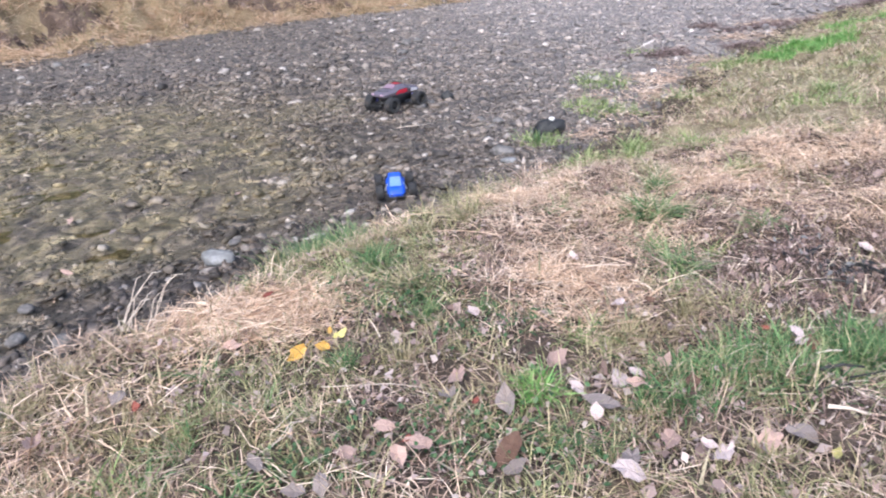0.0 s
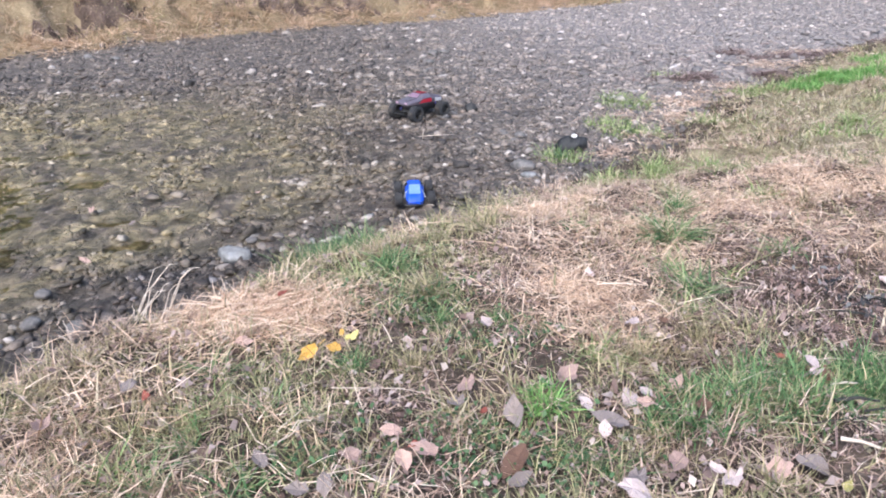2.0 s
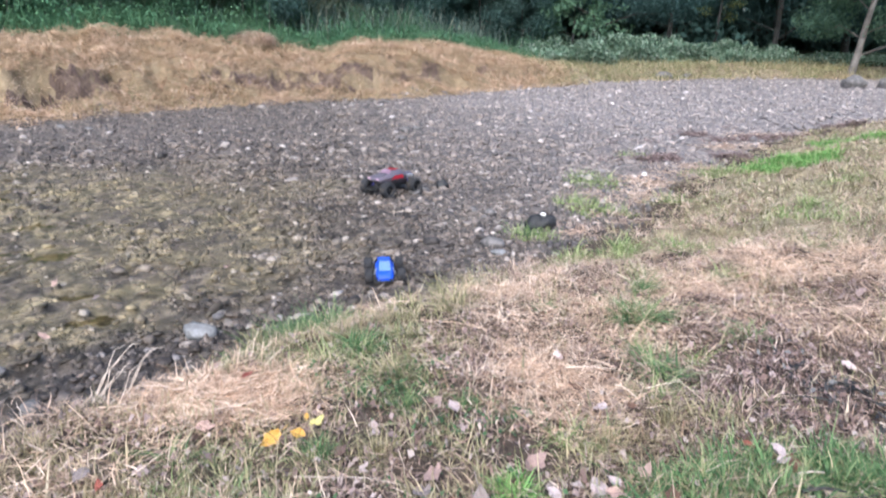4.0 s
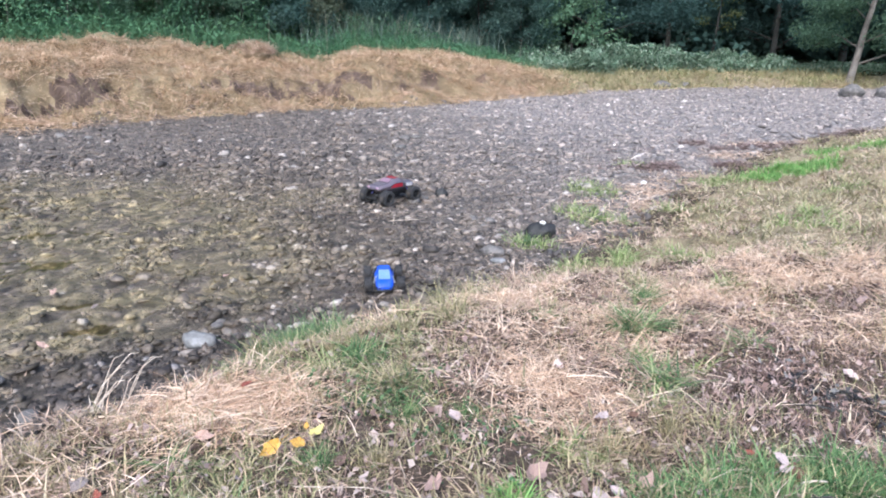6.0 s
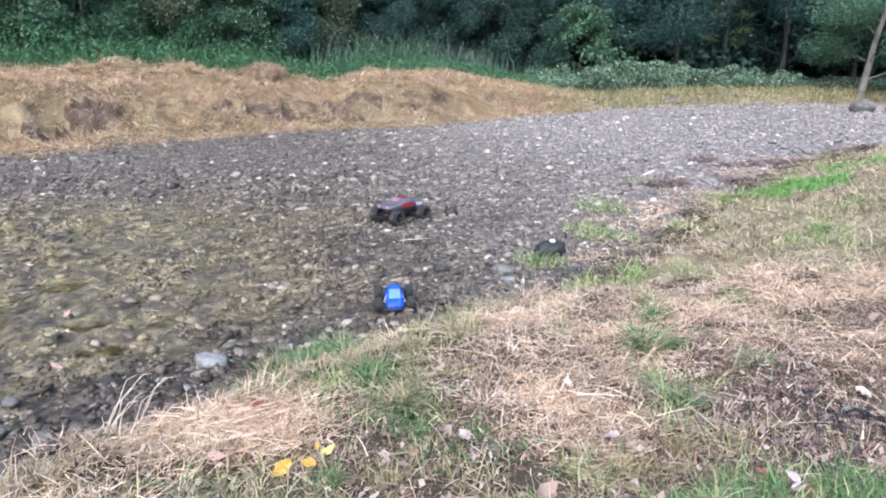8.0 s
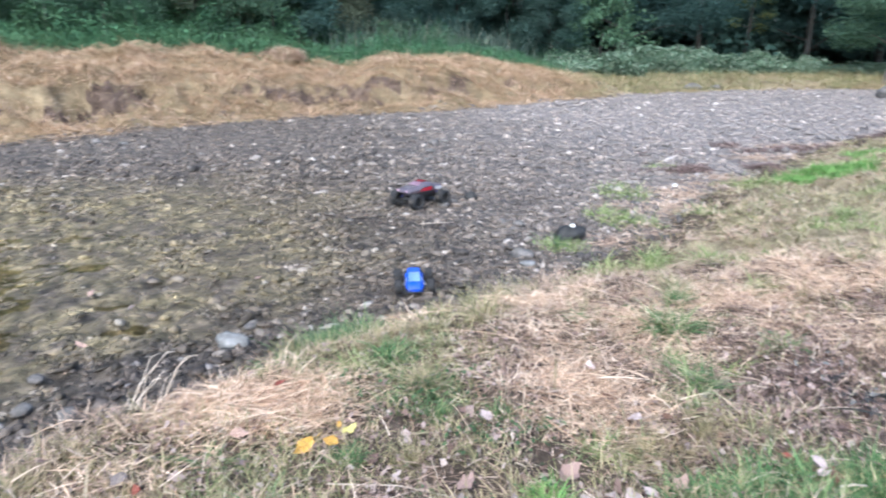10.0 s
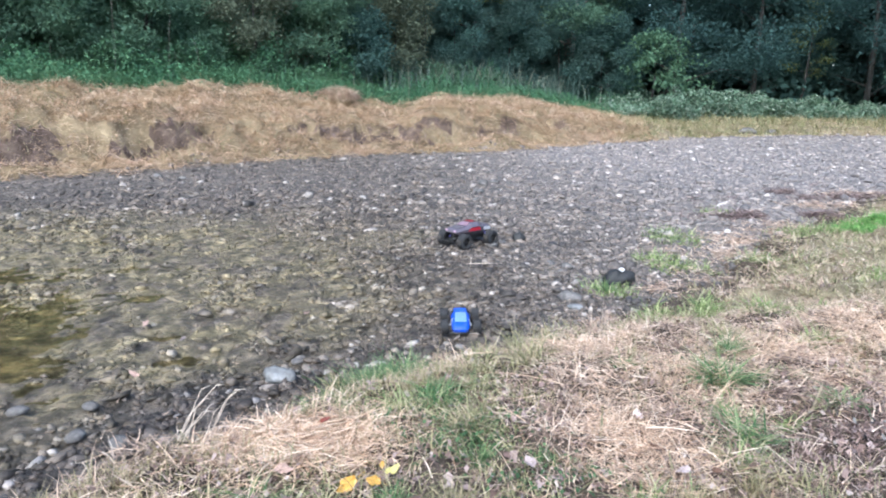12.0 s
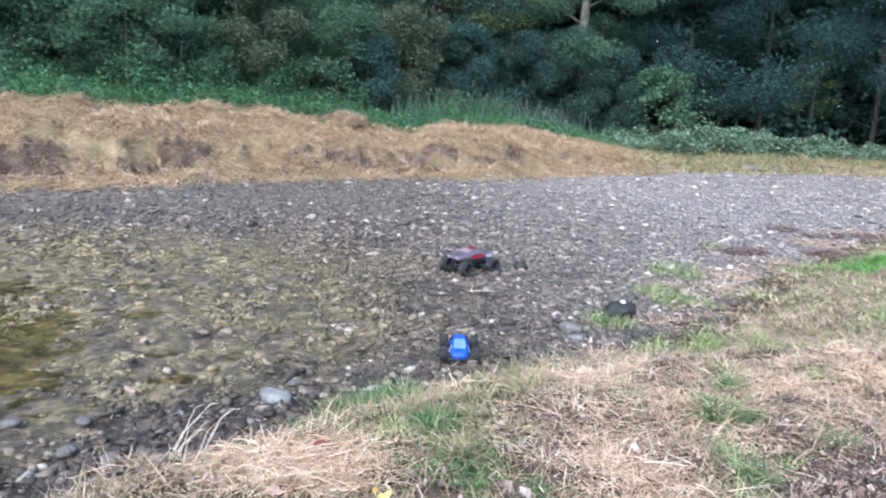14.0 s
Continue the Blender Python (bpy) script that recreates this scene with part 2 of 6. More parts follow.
# green leaves raised in colour: the light on the left-hand bushes is painted in
M_LEAF_LIT = blades_mat("lit_green_foliage", [(0.0, (0.105, 0.18, 0.122)), (1.0, (0.145, 0.24, 0.158))], through_light=0.5, spec=0.03, rough=0.8)
# darkened copy of the dark leaves: shade on the right painted into the colour
M_LEAF_SHADE = blades_mat("shaded_foliage", [(0.0, (0.052, 0.098, 0.094)), (1.0, (0.072, 0.132, 0.122))], through_light=0.45, spec=0.03, rough=0.8)
M_LEAF_YEL = blades_mat("yellowing_foliage", [(0.0, (0.06, 0.085, 0.04)), (0.5, (0.1, 0.135, 0.055)), (1.0, (0.18, 0.2, 0.08))])
# brown leaves raised too, with the left side's light in their colour
M_LEAF_BROWN = blades_mat("browning_foliage", [(0.0, (0.105, 0.128, 0.09)), (1.0, (0.145, 0.168, 0.116))], through_light=0.4, spec=0.03, rough=0.8)
M_BARK = surface("bark", [(0.3, (0.025, 0.024, 0.022)), (0.6, (0.055, 0.052, 0.047)), (0.75, (0.1, 0.095, 0.088))], 6, 40, 0.9, 1.0, 0.03)
M_PALEBARK = surface("pale_bark", [(0.3, (0.09, 0.08, 0.07)), (0.6, (0.18, 0.163, 0.145)), (0.75, (0.25, 0.228, 0.205))], 5, 40, 0.9, 0.8, 0.02)
M_BOULDER = surface("pale_grey_stone", [(0.35, (0.11, 0.108, 0.103)), (0.55, (0.2, 0.198, 0.196)), (0.7, (0.33, 0.33, 0.33))], 7, 70, 0.75, 0.4, 0.006)
M_GREYROCK = surface("grey_rock", [(0.35, (0.09, 0.082, 0.078)), (0.55, (0.15, 0.138, 0.13)), (0.7, (0.23, 0.215, 0.205))], 9, 60, 0.85, 0.7, 0.01)
M_DARKROCK = surface("black_wet_stone", [(0.35, (0.012, 0.012, 0.012)), (0.65, (0.035, 0.034, 0.034))], 9, 60, 0.6, 0.6, 0.01)
M_WHITESTONE = surface("white_quartz", [(0.35, (0.55, 0.53, 0.5)), (0.65, (0.75, 0.73, 0.7))], 20, 120, 0.6, 0.3, 0.004)
M_TWIG = surface("dry_twig", [(0.35, (0.42, 0.34, 0.27)), (0.65, (0.68, 0.59, 0.49))], 20, 120, 0.85, 0.4, 0.003)


def dead_leaf_mat(name, a, b2, rough=0.7):
    """A fallen leaf: blotches and fine veins' grain, own tint for every leaf."""
    m, nt, b = nodes_of(name)
    co = nt.nodes.new("ShaderNodeTexCoord").outputs["Object"]
    n1 = noise_node(nt, co, 45.0)
    n2 = noise_node(nt, co, 260.0)
    r = ramp_node(nt, [(0.35, a), (0.65, b2)])
    nt.links.new(n1.outputs[0], r.inputs[0])
    oi = nt.nodes.new("ShaderNodeObjectInfo")
    tint = ramp_node(nt, [(0.0, (0.75, 0.74, 0.76)), (1.0, (1.15, 1.12, 1.1))])
    nt.links.new(oi.outputs["Random"], tint.inputs[0])
    nt.links.new(mix_node(nt, 1.0, r.outputs[0], tint.outputs[0], "MULTIPLY"), b.inputs["Base Color"])
    b.inputs["Roughness"].default_value, b.inputs["Specular IOR Level"].default_value = rough, 0.3
    bump_node(nt, n2.outputs[0], 0.5, 0.002, b)
    return m


M_LF_TAN = dead_leaf_mat("tan_leaf", (0.28, 0.18, 0.145), (0.46, 0.33, 0.275))
M_LF_GREY = dead_leaf_mat("grey_brown_leaf", (0.14, 0.115, 0.105), (0.27, 0.225, 0.205))
M_LF_PALE = dead_leaf_mat("pale_leaf", (0.4, 0.31, 0.285), (0.62, 0.52, 0.48))
M_LF_BROWN = dead_leaf_mat("brown_leaf", (0.085, 0.048, 0.032), (0.18, 0.1, 0.065))
M_LF_RED = dead_leaf_mat("red_leaf", (0.2, 0.05, 0.036), (0.34, 0.11, 0.078))
M_LF_YEL = dead_leaf_mat("yellow_leaf", (0.42, 0.22, 0.04), (0.58, 0.38, 0.1))
M_LF_LIME = dead_leaf_mat("pale_yellow_leaf", (0.36, 0.32, 0.1), (0.5, 0.45, 0.18))

m, nt, b = nodes_of("shallow_water")
b.inputs["Base Color"].default_value = (0.64, 0.6, 0.4, 1)
b.inputs["Roughness"].default_value, b.inputs["IOR"].default_value = 0.06, 1.33
b.inputs["Transmission Weight"].default_value = 1.0
bump_node(nt, noise_node(nt, nt.nodes.new("ShaderNodeNewGeometry").outputs["Position"], 14.0, 2.0).outputs[0], 0.12, 0.01, b)
M_WATER = m


def paint(name, col, rough=0.3, metal=0.0, coat=0.5, dirt=0.25):
    """Toy-car shells and plastics, with dust in patches."""
    m, nt, b = nodes_of(name)
    co = nt.nodes.new("ShaderNodeTexCoord").outputs["Object"]
    n1 = noise_node(nt, co, 22.0, 8.0, 0.7)
    f = ramp_node(nt, [(0.5, (0, 0, 0)), (0.75, (dirt, dirt, dirt))])
    nt.links.new(n1.outputs[0], f.inputs[0])
    nt.links.new(mix_node(nt, f.outputs[0], col, (0.2, 0.16, 0.12)), b.inputs["Base Color"])
    rr = ramp_node(nt, [(0.4, (rough,) * 3), (0.75, (min(rough + 0.35, 1),) * 3)])
    nt.links.new(n1.outputs[0], rr.inputs[0])
    nt.links.new(rr.outputs[0], b.inputs["Roughness"])
    b.inputs["Metallic"].default_value, b.inputs["Coat Weight"].default_value = metal, coat
    return m


M_BLUE = paint("blue_shell", (0.004, 0.058, 0.44))
M_BLUEGLASS = paint("pale_blue_window", (0.27, 0.43, 0.72), 0.12, 0.0, 1.0, 0.15)
M_REDP = paint("red_shell", (0.6, 0.02, 0.05))
M_SILVER = paint("silver_shell", (0.1, 0.08, 0.098), 0.3, 0.1)
M_BLACKP = paint("black_plastic", (0.012, 0.012, 0.013), 0.45, 0.0, 0.0, 0.3)
M_RUBBER = paint("tyre_rubber", (0.02, 0.02, 0.022), 0.8, 0.0, 0.0, 0.45)
M_METAL = paint("spring_metal", (0.45, 0.45, 0.47), 0.35, 0.9, 0.0, 0.3)
M_BLACKSHELL = paint("black_shell", (0.03, 0.025, 0.032), 0.3, 0.0, 0.5, 0.3)
M_GREYP = paint("grey_shell", (0.22, 0.2, 0.23), 0.35)
M_PINK = paint("pink_silver", (0.42, 0.28, 0.35), 0.35)
M_DARKGLASS = paint("dark_window", (0.02, 0.03, 0.04), 0.1, 0.0, 1.0, 0.2)
M_WHITEP = paint("white_shell", (0.72, 0.7, 0.72), 0.35)
M_VIOLET = paint("violet_spring", (0.16, 0.15, 0.55), 0.35)

# ---------------------------------------------------------------- meshes from arrays


def mesh_of(name, co, faces, material, smooth=False):
    """One mesh from numpy arrays: co (n, 3), faces (m, k)."""
    me = bpy.data.meshes.new(name)
    co = np.ascontiguousarray(co, dtype=np.float32)
    faces = np.ascontiguousarray(faces, dtype=np.int32)
    k = faces.shape[1]
    me.vertices.add(len(co))
    me.vertices.foreach_set("co", co.ravel())
    me.loops.add(faces.size)
    me.loops.foreach_set("vertex_index", faces.ravel())
    me.polygons.add(len(faces))
    me.polygons.foreach_set("loop_start", np.arange(0, faces.size, k, dtype=np.int32))
    if smooth:
        me.polygons.foreach_set("use_smooth", np.ones(len(faces), dtype=bool))
    me.update(calc_edges=True)
    for one in material if isinstance(material, list) else [material]:
        me.materials.append(one)
    return me


def part(name, bm, material, parent, label="", smooth=False):
    """Links a bmesh as one mesh object under a thing or a part."""
    me = bpy.data.meshes.new(name)
    bm.to_mesh(me)
    bm.free()
    if smooth:
        me.polygons.foreach_set("use_smooth", np.ones(len(me.polygons), dtype=bool))
    me.materials.append(material)
    ob = new(name, me)
    ob.parent = parent
    return tagged(ob, label)


def lattice(ix, iy, seed):
    h = (ix * 374761393 + iy * 668265263 + seed * 974711) & 0xFFFFFFFF
    h = ((h ^ (h >> 13)) * 1274126177) & 0xFFFFFFFF
    return ((h ^ (h >> 16)) & 0xFFFF) / 65535.0


def vnoise(x, y, scale, seed=0):
    """Value noise over the plan, -1 to 1."""
    u, v = np.asarray(x, float) * scale + 1000, np.asarray(y, float) * scale + 1000
    iu, iv = np.floor(u).astype(np.int64), np.floor(v).astype(np.int64)
    fu, fv = u - iu, v - iv
    fu, fv = fu * fu * (3 - 2 * fu), fv * fv * (3 - 2 * fv)
    a, b2 = lattice(iu, iv, seed), lattice(iu + 1, iv, seed)
    c, d = lattice(iu, iv + 1, seed), lattice(iu + 1, iv + 1, seed)
    return 2 * ((a + (b2 - a) * fu) * (1 - fv) + (c + (d - c) * fu) * fv) - 1


# ---------------------------------------------------------------- the lie of the land
NEAR = np.array([(-80, -400), (-3.2, -8), (-2.4, -1), (-2.0, 1.0), (-1.75, 1.9), (-1.28, 2.62), (-0.74, 3.22), (-0.45, 3.7), (-0.2, 4.03), (0.2, 4.3), (0.7, 4.72), (1.0, 5.0), (1.5, 5.36),
                 (1.98, 5.8), (2.42, 6.4), (2.85, 7.1), (3.5, 7.85), (4.3, 8.75), (5.6, 10.05), (7.1, 11.4), (8.73, 12.3), (12, 14.6), (18, 17), (40, 13), (400, -60)], float)
FAR = np.array([(-400, -300), (-30, -2), (-12, 7.5), (-6.7, 11.5), (-5.3, 12.55), (-4.5, 13.4), (-3.6, 14.4), (-2.4, 15.1), (-0.65, 16.2), (1.2, 16.8), (2.6, 17.9), (4.5, 19.4), (6.3, 20.7), (8.3, 21.6), (10.5, 22.6), (13, 22.8), (16, 22.6), (22, 21), (40, 17), (400, -50)], float)
TOP_X = [-40, -12, -8.4, -6.7, -5.9, -4.9, -3.8, -2.6, -1.3, 0.1, 1.7, 3.5, 5.6, 7.4, 11, 40]
TOP_Z = [1.2, 1.1, 1.03, 0.9, 0.99, 0.94, 0.84, 0.68, 0.56, 0.72, 0.68, 0.46, 0.12, -0.06, 0.0, 0.1]


def side_of(x, y, line):
    """Signed distance to a line across the plan; positive to its left."""
    best = np.full(x.shape, 1e9)
    sign = np.ones(x.shape)
    for (ax, ay), (bx, by) in zip(line[:-1], line[1:]):
        dx, dy = bx - ax, by - ay
        t = np.clip(((x - ax) * dx + (y - ay) * dy) / (dx * dx + dy * dy), 0, 1)
        d = np.hypot(x - ax - dx * t, y - ay - dy * t)
        closer = d < best
        best = np.where(closer, d, best)
        sign = np.where(closer, np.sign(dx * (y - ay) - dy * (x - ax)), sign)
    return best * sign


def ease(t):
    t = np.clip(t, 0, 1)
    return t * t * (3 - 2 * t)


# open earth on the far bank: x, half width, distance up the bank, half height, weight
BARE = [(-5.2, 0.75, 0.82, 0.17, 1.05), (-4.65, 0.22, 0.8, 0.22, 1.2), (-0.5, 0.9, 0.9, 0.26, 1.15), (-2.0, 1.3, 0.88, 0.2, 1.15), (1.1, 0.8, 0.92, 0.2, 1.1), (-6.9, 0.7, 0.85, 0.42, 1.0), (-9.6, 0.8, 0.9, 0.4, 1.0), (3.2, 0.5, 1.0, 0.2, 0.75)]


def bare_at(x, y, d):
    """Where the far bank's earth lies open."""
    v = np.zeros(np.shape(x))
    for px, rx, pd, rd, w in BARE:
        v = np.maximum(v, w * np.exp(-((x - px) / rx) ** 2 - ((d - pd) / rd) ** 2))
    return np.where(d > 0.3, v * (1 + 0.45 * vnoise(x, y, 2.2, 23) + 0.5 * vnoise(x, y, 5, 24) + 0.25 * vnoise(x, y, 11, 27)), 0)


POOL = [(-3.0, 4.5, 0.75, 1.0), (-3.1, 4.9, 0.9, 1.1), (-2.5, 3.95, 0.5, 0.6), (-3.7, 5.9, 1.1, 0.8), (-1.5, 4.05, 0.32, 0.17), (-1.75, 4.45, 0.3, 0.22), (-2.2, 5.4, 0.45, 0.27), (-1.5, 4.9, 0.35, 0.18), (-2.6, 6.2, 0.55, 0.25), (-3.4, 7.2, 0.9, 0.3), (-1.1, 4.5, 0.22, 0.14)]


def ground_z(x, y, rough=1.0):
    """Height of the ground, with the near bank, the bed, the pool and the far bank."""
    x, y = np.asarray(x, float), np.asarray(y, float)
    wob = 0.12 * vnoise(x, y, 1.7, 5) + 0.05 * vnoise(x, y, 5, 6)
    s = -side_of(x, y, NEAR) + wob * np.clip(2.0 - 0.05 * np.hypot(x, y), 0.3, 1)
    d = side_of(x, y, FAR) + 2.0 * wob
    z = np.full(x.shape, -0.35) + rough * (0.014 * vnoise(x, y, 6, 1) + 0.017 * vnoise(x, y, 14, 2) + 0.016 * vnoise(x, y, 1.1, 3) + 0.01 * vnoise(x, y, 26, 4))
    for px, py, rx, ry in POOL:
        z = z - 0.036 * np.exp(-(((x - px) / rx) ** 2 + ((y - py) / ry) ** 2) * 1.5)
    width = np.interp(x, [-1.2, -0.5, 0.4, 1.6, 4.0], [0.5, 0.6, 1.2, 2.0, 2.6])
    rise = ease(s / width)
    bumps = (0.028 * vnoise(x, y, 2.6, 8) + 0.019 * vnoise(x, y, 6, 9) + 0.007 * vnoise(x, y, 19, 10)) * np.clip(np.hypot(x, y) / 3.2, 0.9, 2.0)
    z = z + rise * 0.35 + ease(s / 0.4) * rough * bumps
    for px, py, rx, ry, hgt in ((0.62, 2.3, 0.4, 0.3, 0.03),):
        z = z + hgt * np.exp(-((x - px) / rx) ** 2 - ((y - py) / ry) ** 2)
    top = np.interp(x, TOP_X, TOP_Z) + 0.35
    prof = np.interp(d, [0, 0.35, 0.6, 1.0, 1.5, 2.4, 3.2, 6, 10, 40], [0, 0.1, 0.18, 0.56, 0.74, 0.92, 1.0, 1.14, 1.3, 1.5])
    big = ease(d / 0.6) * (0.09 * vnoise(x, y, 0.9, 12) + 0.1 * vnoise(x, y, 2.2, 13) + 0.08 * vnoise(x, y, 4.5, 14) - 0.12 * np.clip(bare_at(x, y, d) - 0.35, 0, 0.8)) * np.clip(top / 1.0, 0.25, 1)
    return z + top * prof + big




def gz(x, y):
    return float(ground_z(np.array([x]), np.array([y]))[0])


def steps(parts):
    out = []
    for lo, hi, n in parts:
        out.append(np.linspace(lo, hi, n, endpoint=False))
    return np.concatenate(out + [[parts[-1][1]]])


gx = steps([(-400, -60, 10), (-60, -14, 24), (-14, -4, 110), (-4, -2, 72), (-2, 3, 180), (3, 7, 70), (7, 20, 60), (20, 60, 24), (60, 400, 10)])
gy = steps([(-400, -30, 10), (-30, -7, 14), (-7, 0.6, 34), (0.6, 4.6, 150), (4.6, 9, 150), (9, 20, 150), (20, 26, 45), (26, 60, 20), (60, 600, 14)])
GX, GY = np.meshgrid(gx, gy)
GZ = ground_z(GX, GY)
nx, ny = len(gx), len(gy)
idx = np.arange(nx * ny).reshape(ny, nx)
quads = np.stack([idx[:-1, :-1], idx[:-1, 1:], idx[1:, 1:], idx[1:, :-1]], -1).reshape(-1, 4)
ground_me = mesh_of("ground", np.stack([GX, GY, GZ], -1).reshape(-1, 3), quads, [M_BED, M_SOIL, M_FARSOIL, M_EARTH, M_WOODFLOOR, M_TURFSOIL], True)
cx = (GX[:-1, :-1] + GX[1:, 1:]) / 2
cy = (GY[:-1, :-1] + GY[1:, 1:]) / 2
w1 = 0.14 * vnoise(cx, cy, 3, 21) + 0.08 * vnoise(cx, cy, 9, 22)
s_c, d_c = -side_of(cx, cy, NEAR) + w1, side_of(cx, cy, FAR) + w1
slot = np.zeros(cx.shape, np.int32)
slot[s_c > 0.12] = 1
slot[(s_c > 0.55) & (cy + 0.5 * vnoise(cx, cy, 1.5, 26) + 0.25 * vnoise(cx, cy, 5, 28) > 4.2) & (cy < 14)] = 5
slot[d_c > 0.05] = 2
slot[bare_at(cx, cy, d_c) > 0.55] = 3
slot[(d_c > 0.05) & (cx > 6.0 + 1.5 * vnoise(cx, cy, 0.8, 25))] = 5
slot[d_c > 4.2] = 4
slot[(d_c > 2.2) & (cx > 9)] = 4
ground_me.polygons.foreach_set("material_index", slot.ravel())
ground = tagged(new("ground", ground_me), "dry riverbed between a mown grassy bank and a hay-covered bank", "ground", kind="structure")

# the shallow pool left in the bed
wx, wy = np.meshgrid(np.linspace(-7, -0.9, 50), np.linspace(2.6, 8.5, 50))
wi = np.arange(2500).reshape(50, 50)
water = tagged(new("water", mesh_of("water", np.stack([wx, wy, np.full(wx.shape, -0.3835)], -1).reshape(-1, 3), np.stack([wi[:-1, :-1], wi[:-1, 1:], wi[1:, 1:], wi[1:, :-1]], -1).reshape(-1, 4), M_WATER, True)),
               "shallow murky pool over algae-covered river stones", "water", kind="structure")
water.visible_shadow = False

rng = np.random.default_rng(7)


def scatter(n, x0, x1, y0, y1, keep):
    """n places within a box, kept with the given chance."""
    out = np.zeros((0, 2))
    for _ in range(40):
        x, y = rng.uniform(x0, x1, n), rng.uniform(y0, y1, n)
        k = rng.random(n) < keep(x, y)
        out = np.concatenate([out, np.stack([x[k], y[k]], 1)])
        if len(out) >= n:
            break
    return out[:n]


def spots(x, y, centres):
    """Soft patches: (x, y, rx, ry, weight)."""
    v = np.zeros(x.shape)
    for px, py, rx, ry, w in centres:
        v = np.maximum(v, w * np.exp(-((x - px) / rx) ** 2 - ((y - py) / ry) ** 2))
    return v


def blade_mesh(name, base, length, width, rise, material, segs=3, bend=0.6, droop=0.0, heading=None):
    """Grass blades or straws. rise: angle over the ground at the foot, in radians; bend: how far they curl over."""
    n = len(base)
    th = rng.uniform(0, 2 * np.pi, n) if heading is None else heading
    L = np.broadcast_to(length, n).astype(float)
    W = np.broadcast_to(width, n).astype(float)
    R = np.broadcast_to(rise, n).astype(float)
    curl = bend * rng.uniform(0.3, 1.3, n)
    side = np.stack([-np.sin(th), np.cos(th), np.zeros(n)], 1)
    tw = rng.uniform(-0.6, 0.6, n)
    side[:, 2] = tw
    swerve = rng.uniform(-0.5, 0.5, n)
    rows, p, ang, hd = [], base.copy(), R.copy(), th.copy()
    for k in range(segs + 1):
        f = k / segs
        w = W * (1 - 0.85 * f ** 1.6) * 0.5
        rows += [p - side * w[:, None], p + side * w[:, None]]
        step = np.stack([np.cos(hd) * np.cos(ang), np.sin(hd) * np.cos(ang), np.sin(ang)], 1) * (L / segs)[:, None]
        p = p + step
        ang = ang - curl / segs - droop
        hd = hd + swerve / segs
    co = np.stack(rows, 1).reshape(-1, 3)
    o = (np.arange(n) * 2 * (segs + 1))[:, None]
    f = np.concatenate([o + np.array([[2 * k, 2 * k + 1, 2 * k + 3, 2 * k + 2]]) for k in range(segs)])
    return mesh_of(name, co, f, material, True)


def leaf_mesh(name, at, size, material, flat=0.5, slim=0.55):
    """Leaves as folded diamonds, mostly facing up."""
    n = len(at)
    th = rng.uniform(0, 2 * np.pi, n)
    pitch = rng.normal(-0.25, 0.55, n)
    roll = rng.normal(0, flat, n)
    S = np.broadcast_to(size, n) * rng.uniform(0.6, 1.35, n)
    fw = np.stack([np.cos(th) * np.cos(pitch), np.sin(th) * np.cos(pitch), np.sin(pitch)], 1)
    sd = np.stack([-np.sin(th) * np.cos(roll), np.cos(th) * np.cos(roll), np.sin(roll)], 1)
    up = np.cross(fw, sd)
    a = at - fw * S[:, None] * 0.5
    c = at + fw * S[:, None] * 0.5 - up * S[:, None] * 0.08
    bl = at - sd * S[:, None] * slim * 0.5 + up * S[:, None] * 0.09
    br = at + sd * S[:, None] * slim * 0.5 + up * S[:, None] * 0.09
    co = np.stack([a, bl, c, br], 1).reshape(-1, 3)
    return mesh_of(name, co, np.arange(4 * n).reshape(-1, 4), material)


def on_ground(p, lift=0.0):
    return np.stack([p[:, 0], p[:, 1], ground_z(p[:, 0], p[:, 1]) + lift], 1)


def stuff(name, me, label, category):
    return tagged(new(name, me), label, category, kind="stuff")


# ---------------------------------------------------------------- river gravel


def ico(sub):
    bm = bmesh.new()
    bmesh.ops.create_icosphere(bm, subdivisions=sub, radius=1)
    bm.verts.ensure_lookup_table()
    v = np.array([x.co[:] for x in bm.verts])
    f = np.array([[x.index for x in y.verts] for y in bm.faces])
    bm.free()
    return v, f


ICO1, ICO2 = ico(1), ico(2)


def stones_mesh(name, places, size, shape, material):
    """Many stones in one mesh, each with its own lumps, stretch and turn."""
    v, f = shape
    n, k = len(places), len(v)
    lump = 1 + rng.uniform(-0.5, 0.42, (n, k))
    sx, sy, sz = rng.uniform(0.8, 1.5, n), rng.uniform(0.6, 1.05, n), rng.uniform(0.36, 0.8, n)
    p = v[None] * lump[..., None] * np.stack([sx, sy, sz], 1)[:, None] * size[:, None, None]
    th, ti = rng.uniform(0, 2 * np.pi, n), rng.normal(0, 0.25, n)
    c, s = np.cos(th)[:, None], np.sin(th)[:, None]
    ct, st = np.cos(ti)[:, None], np.sin(ti)[:, None]
    x, y, z = p[..., 0], p[..., 1] * ct - p[..., 2] * st, p[..., 1] * st + p[..., 2] * ct
    p = np.stack([x * c - y * s, x * s + y * c, z], -1)
    co = (p + places[:, None]).reshape(-1, 3)
    faces = (f[None] + (np.arange(n) * k)[:, None, None]).reshape(-1, 3)
    return mesh_of(name, co, faces, material, False)


def in_bed(x, y, edge=0.0):
    return ((-side_of(x, y, NEAR) < edge + 0.1 * vnoise(x, y, 3, 40)) & (side_of(x, y, FAR) < edge + 0.25 * vnoise(x, y, 2, 41))).astype(float)


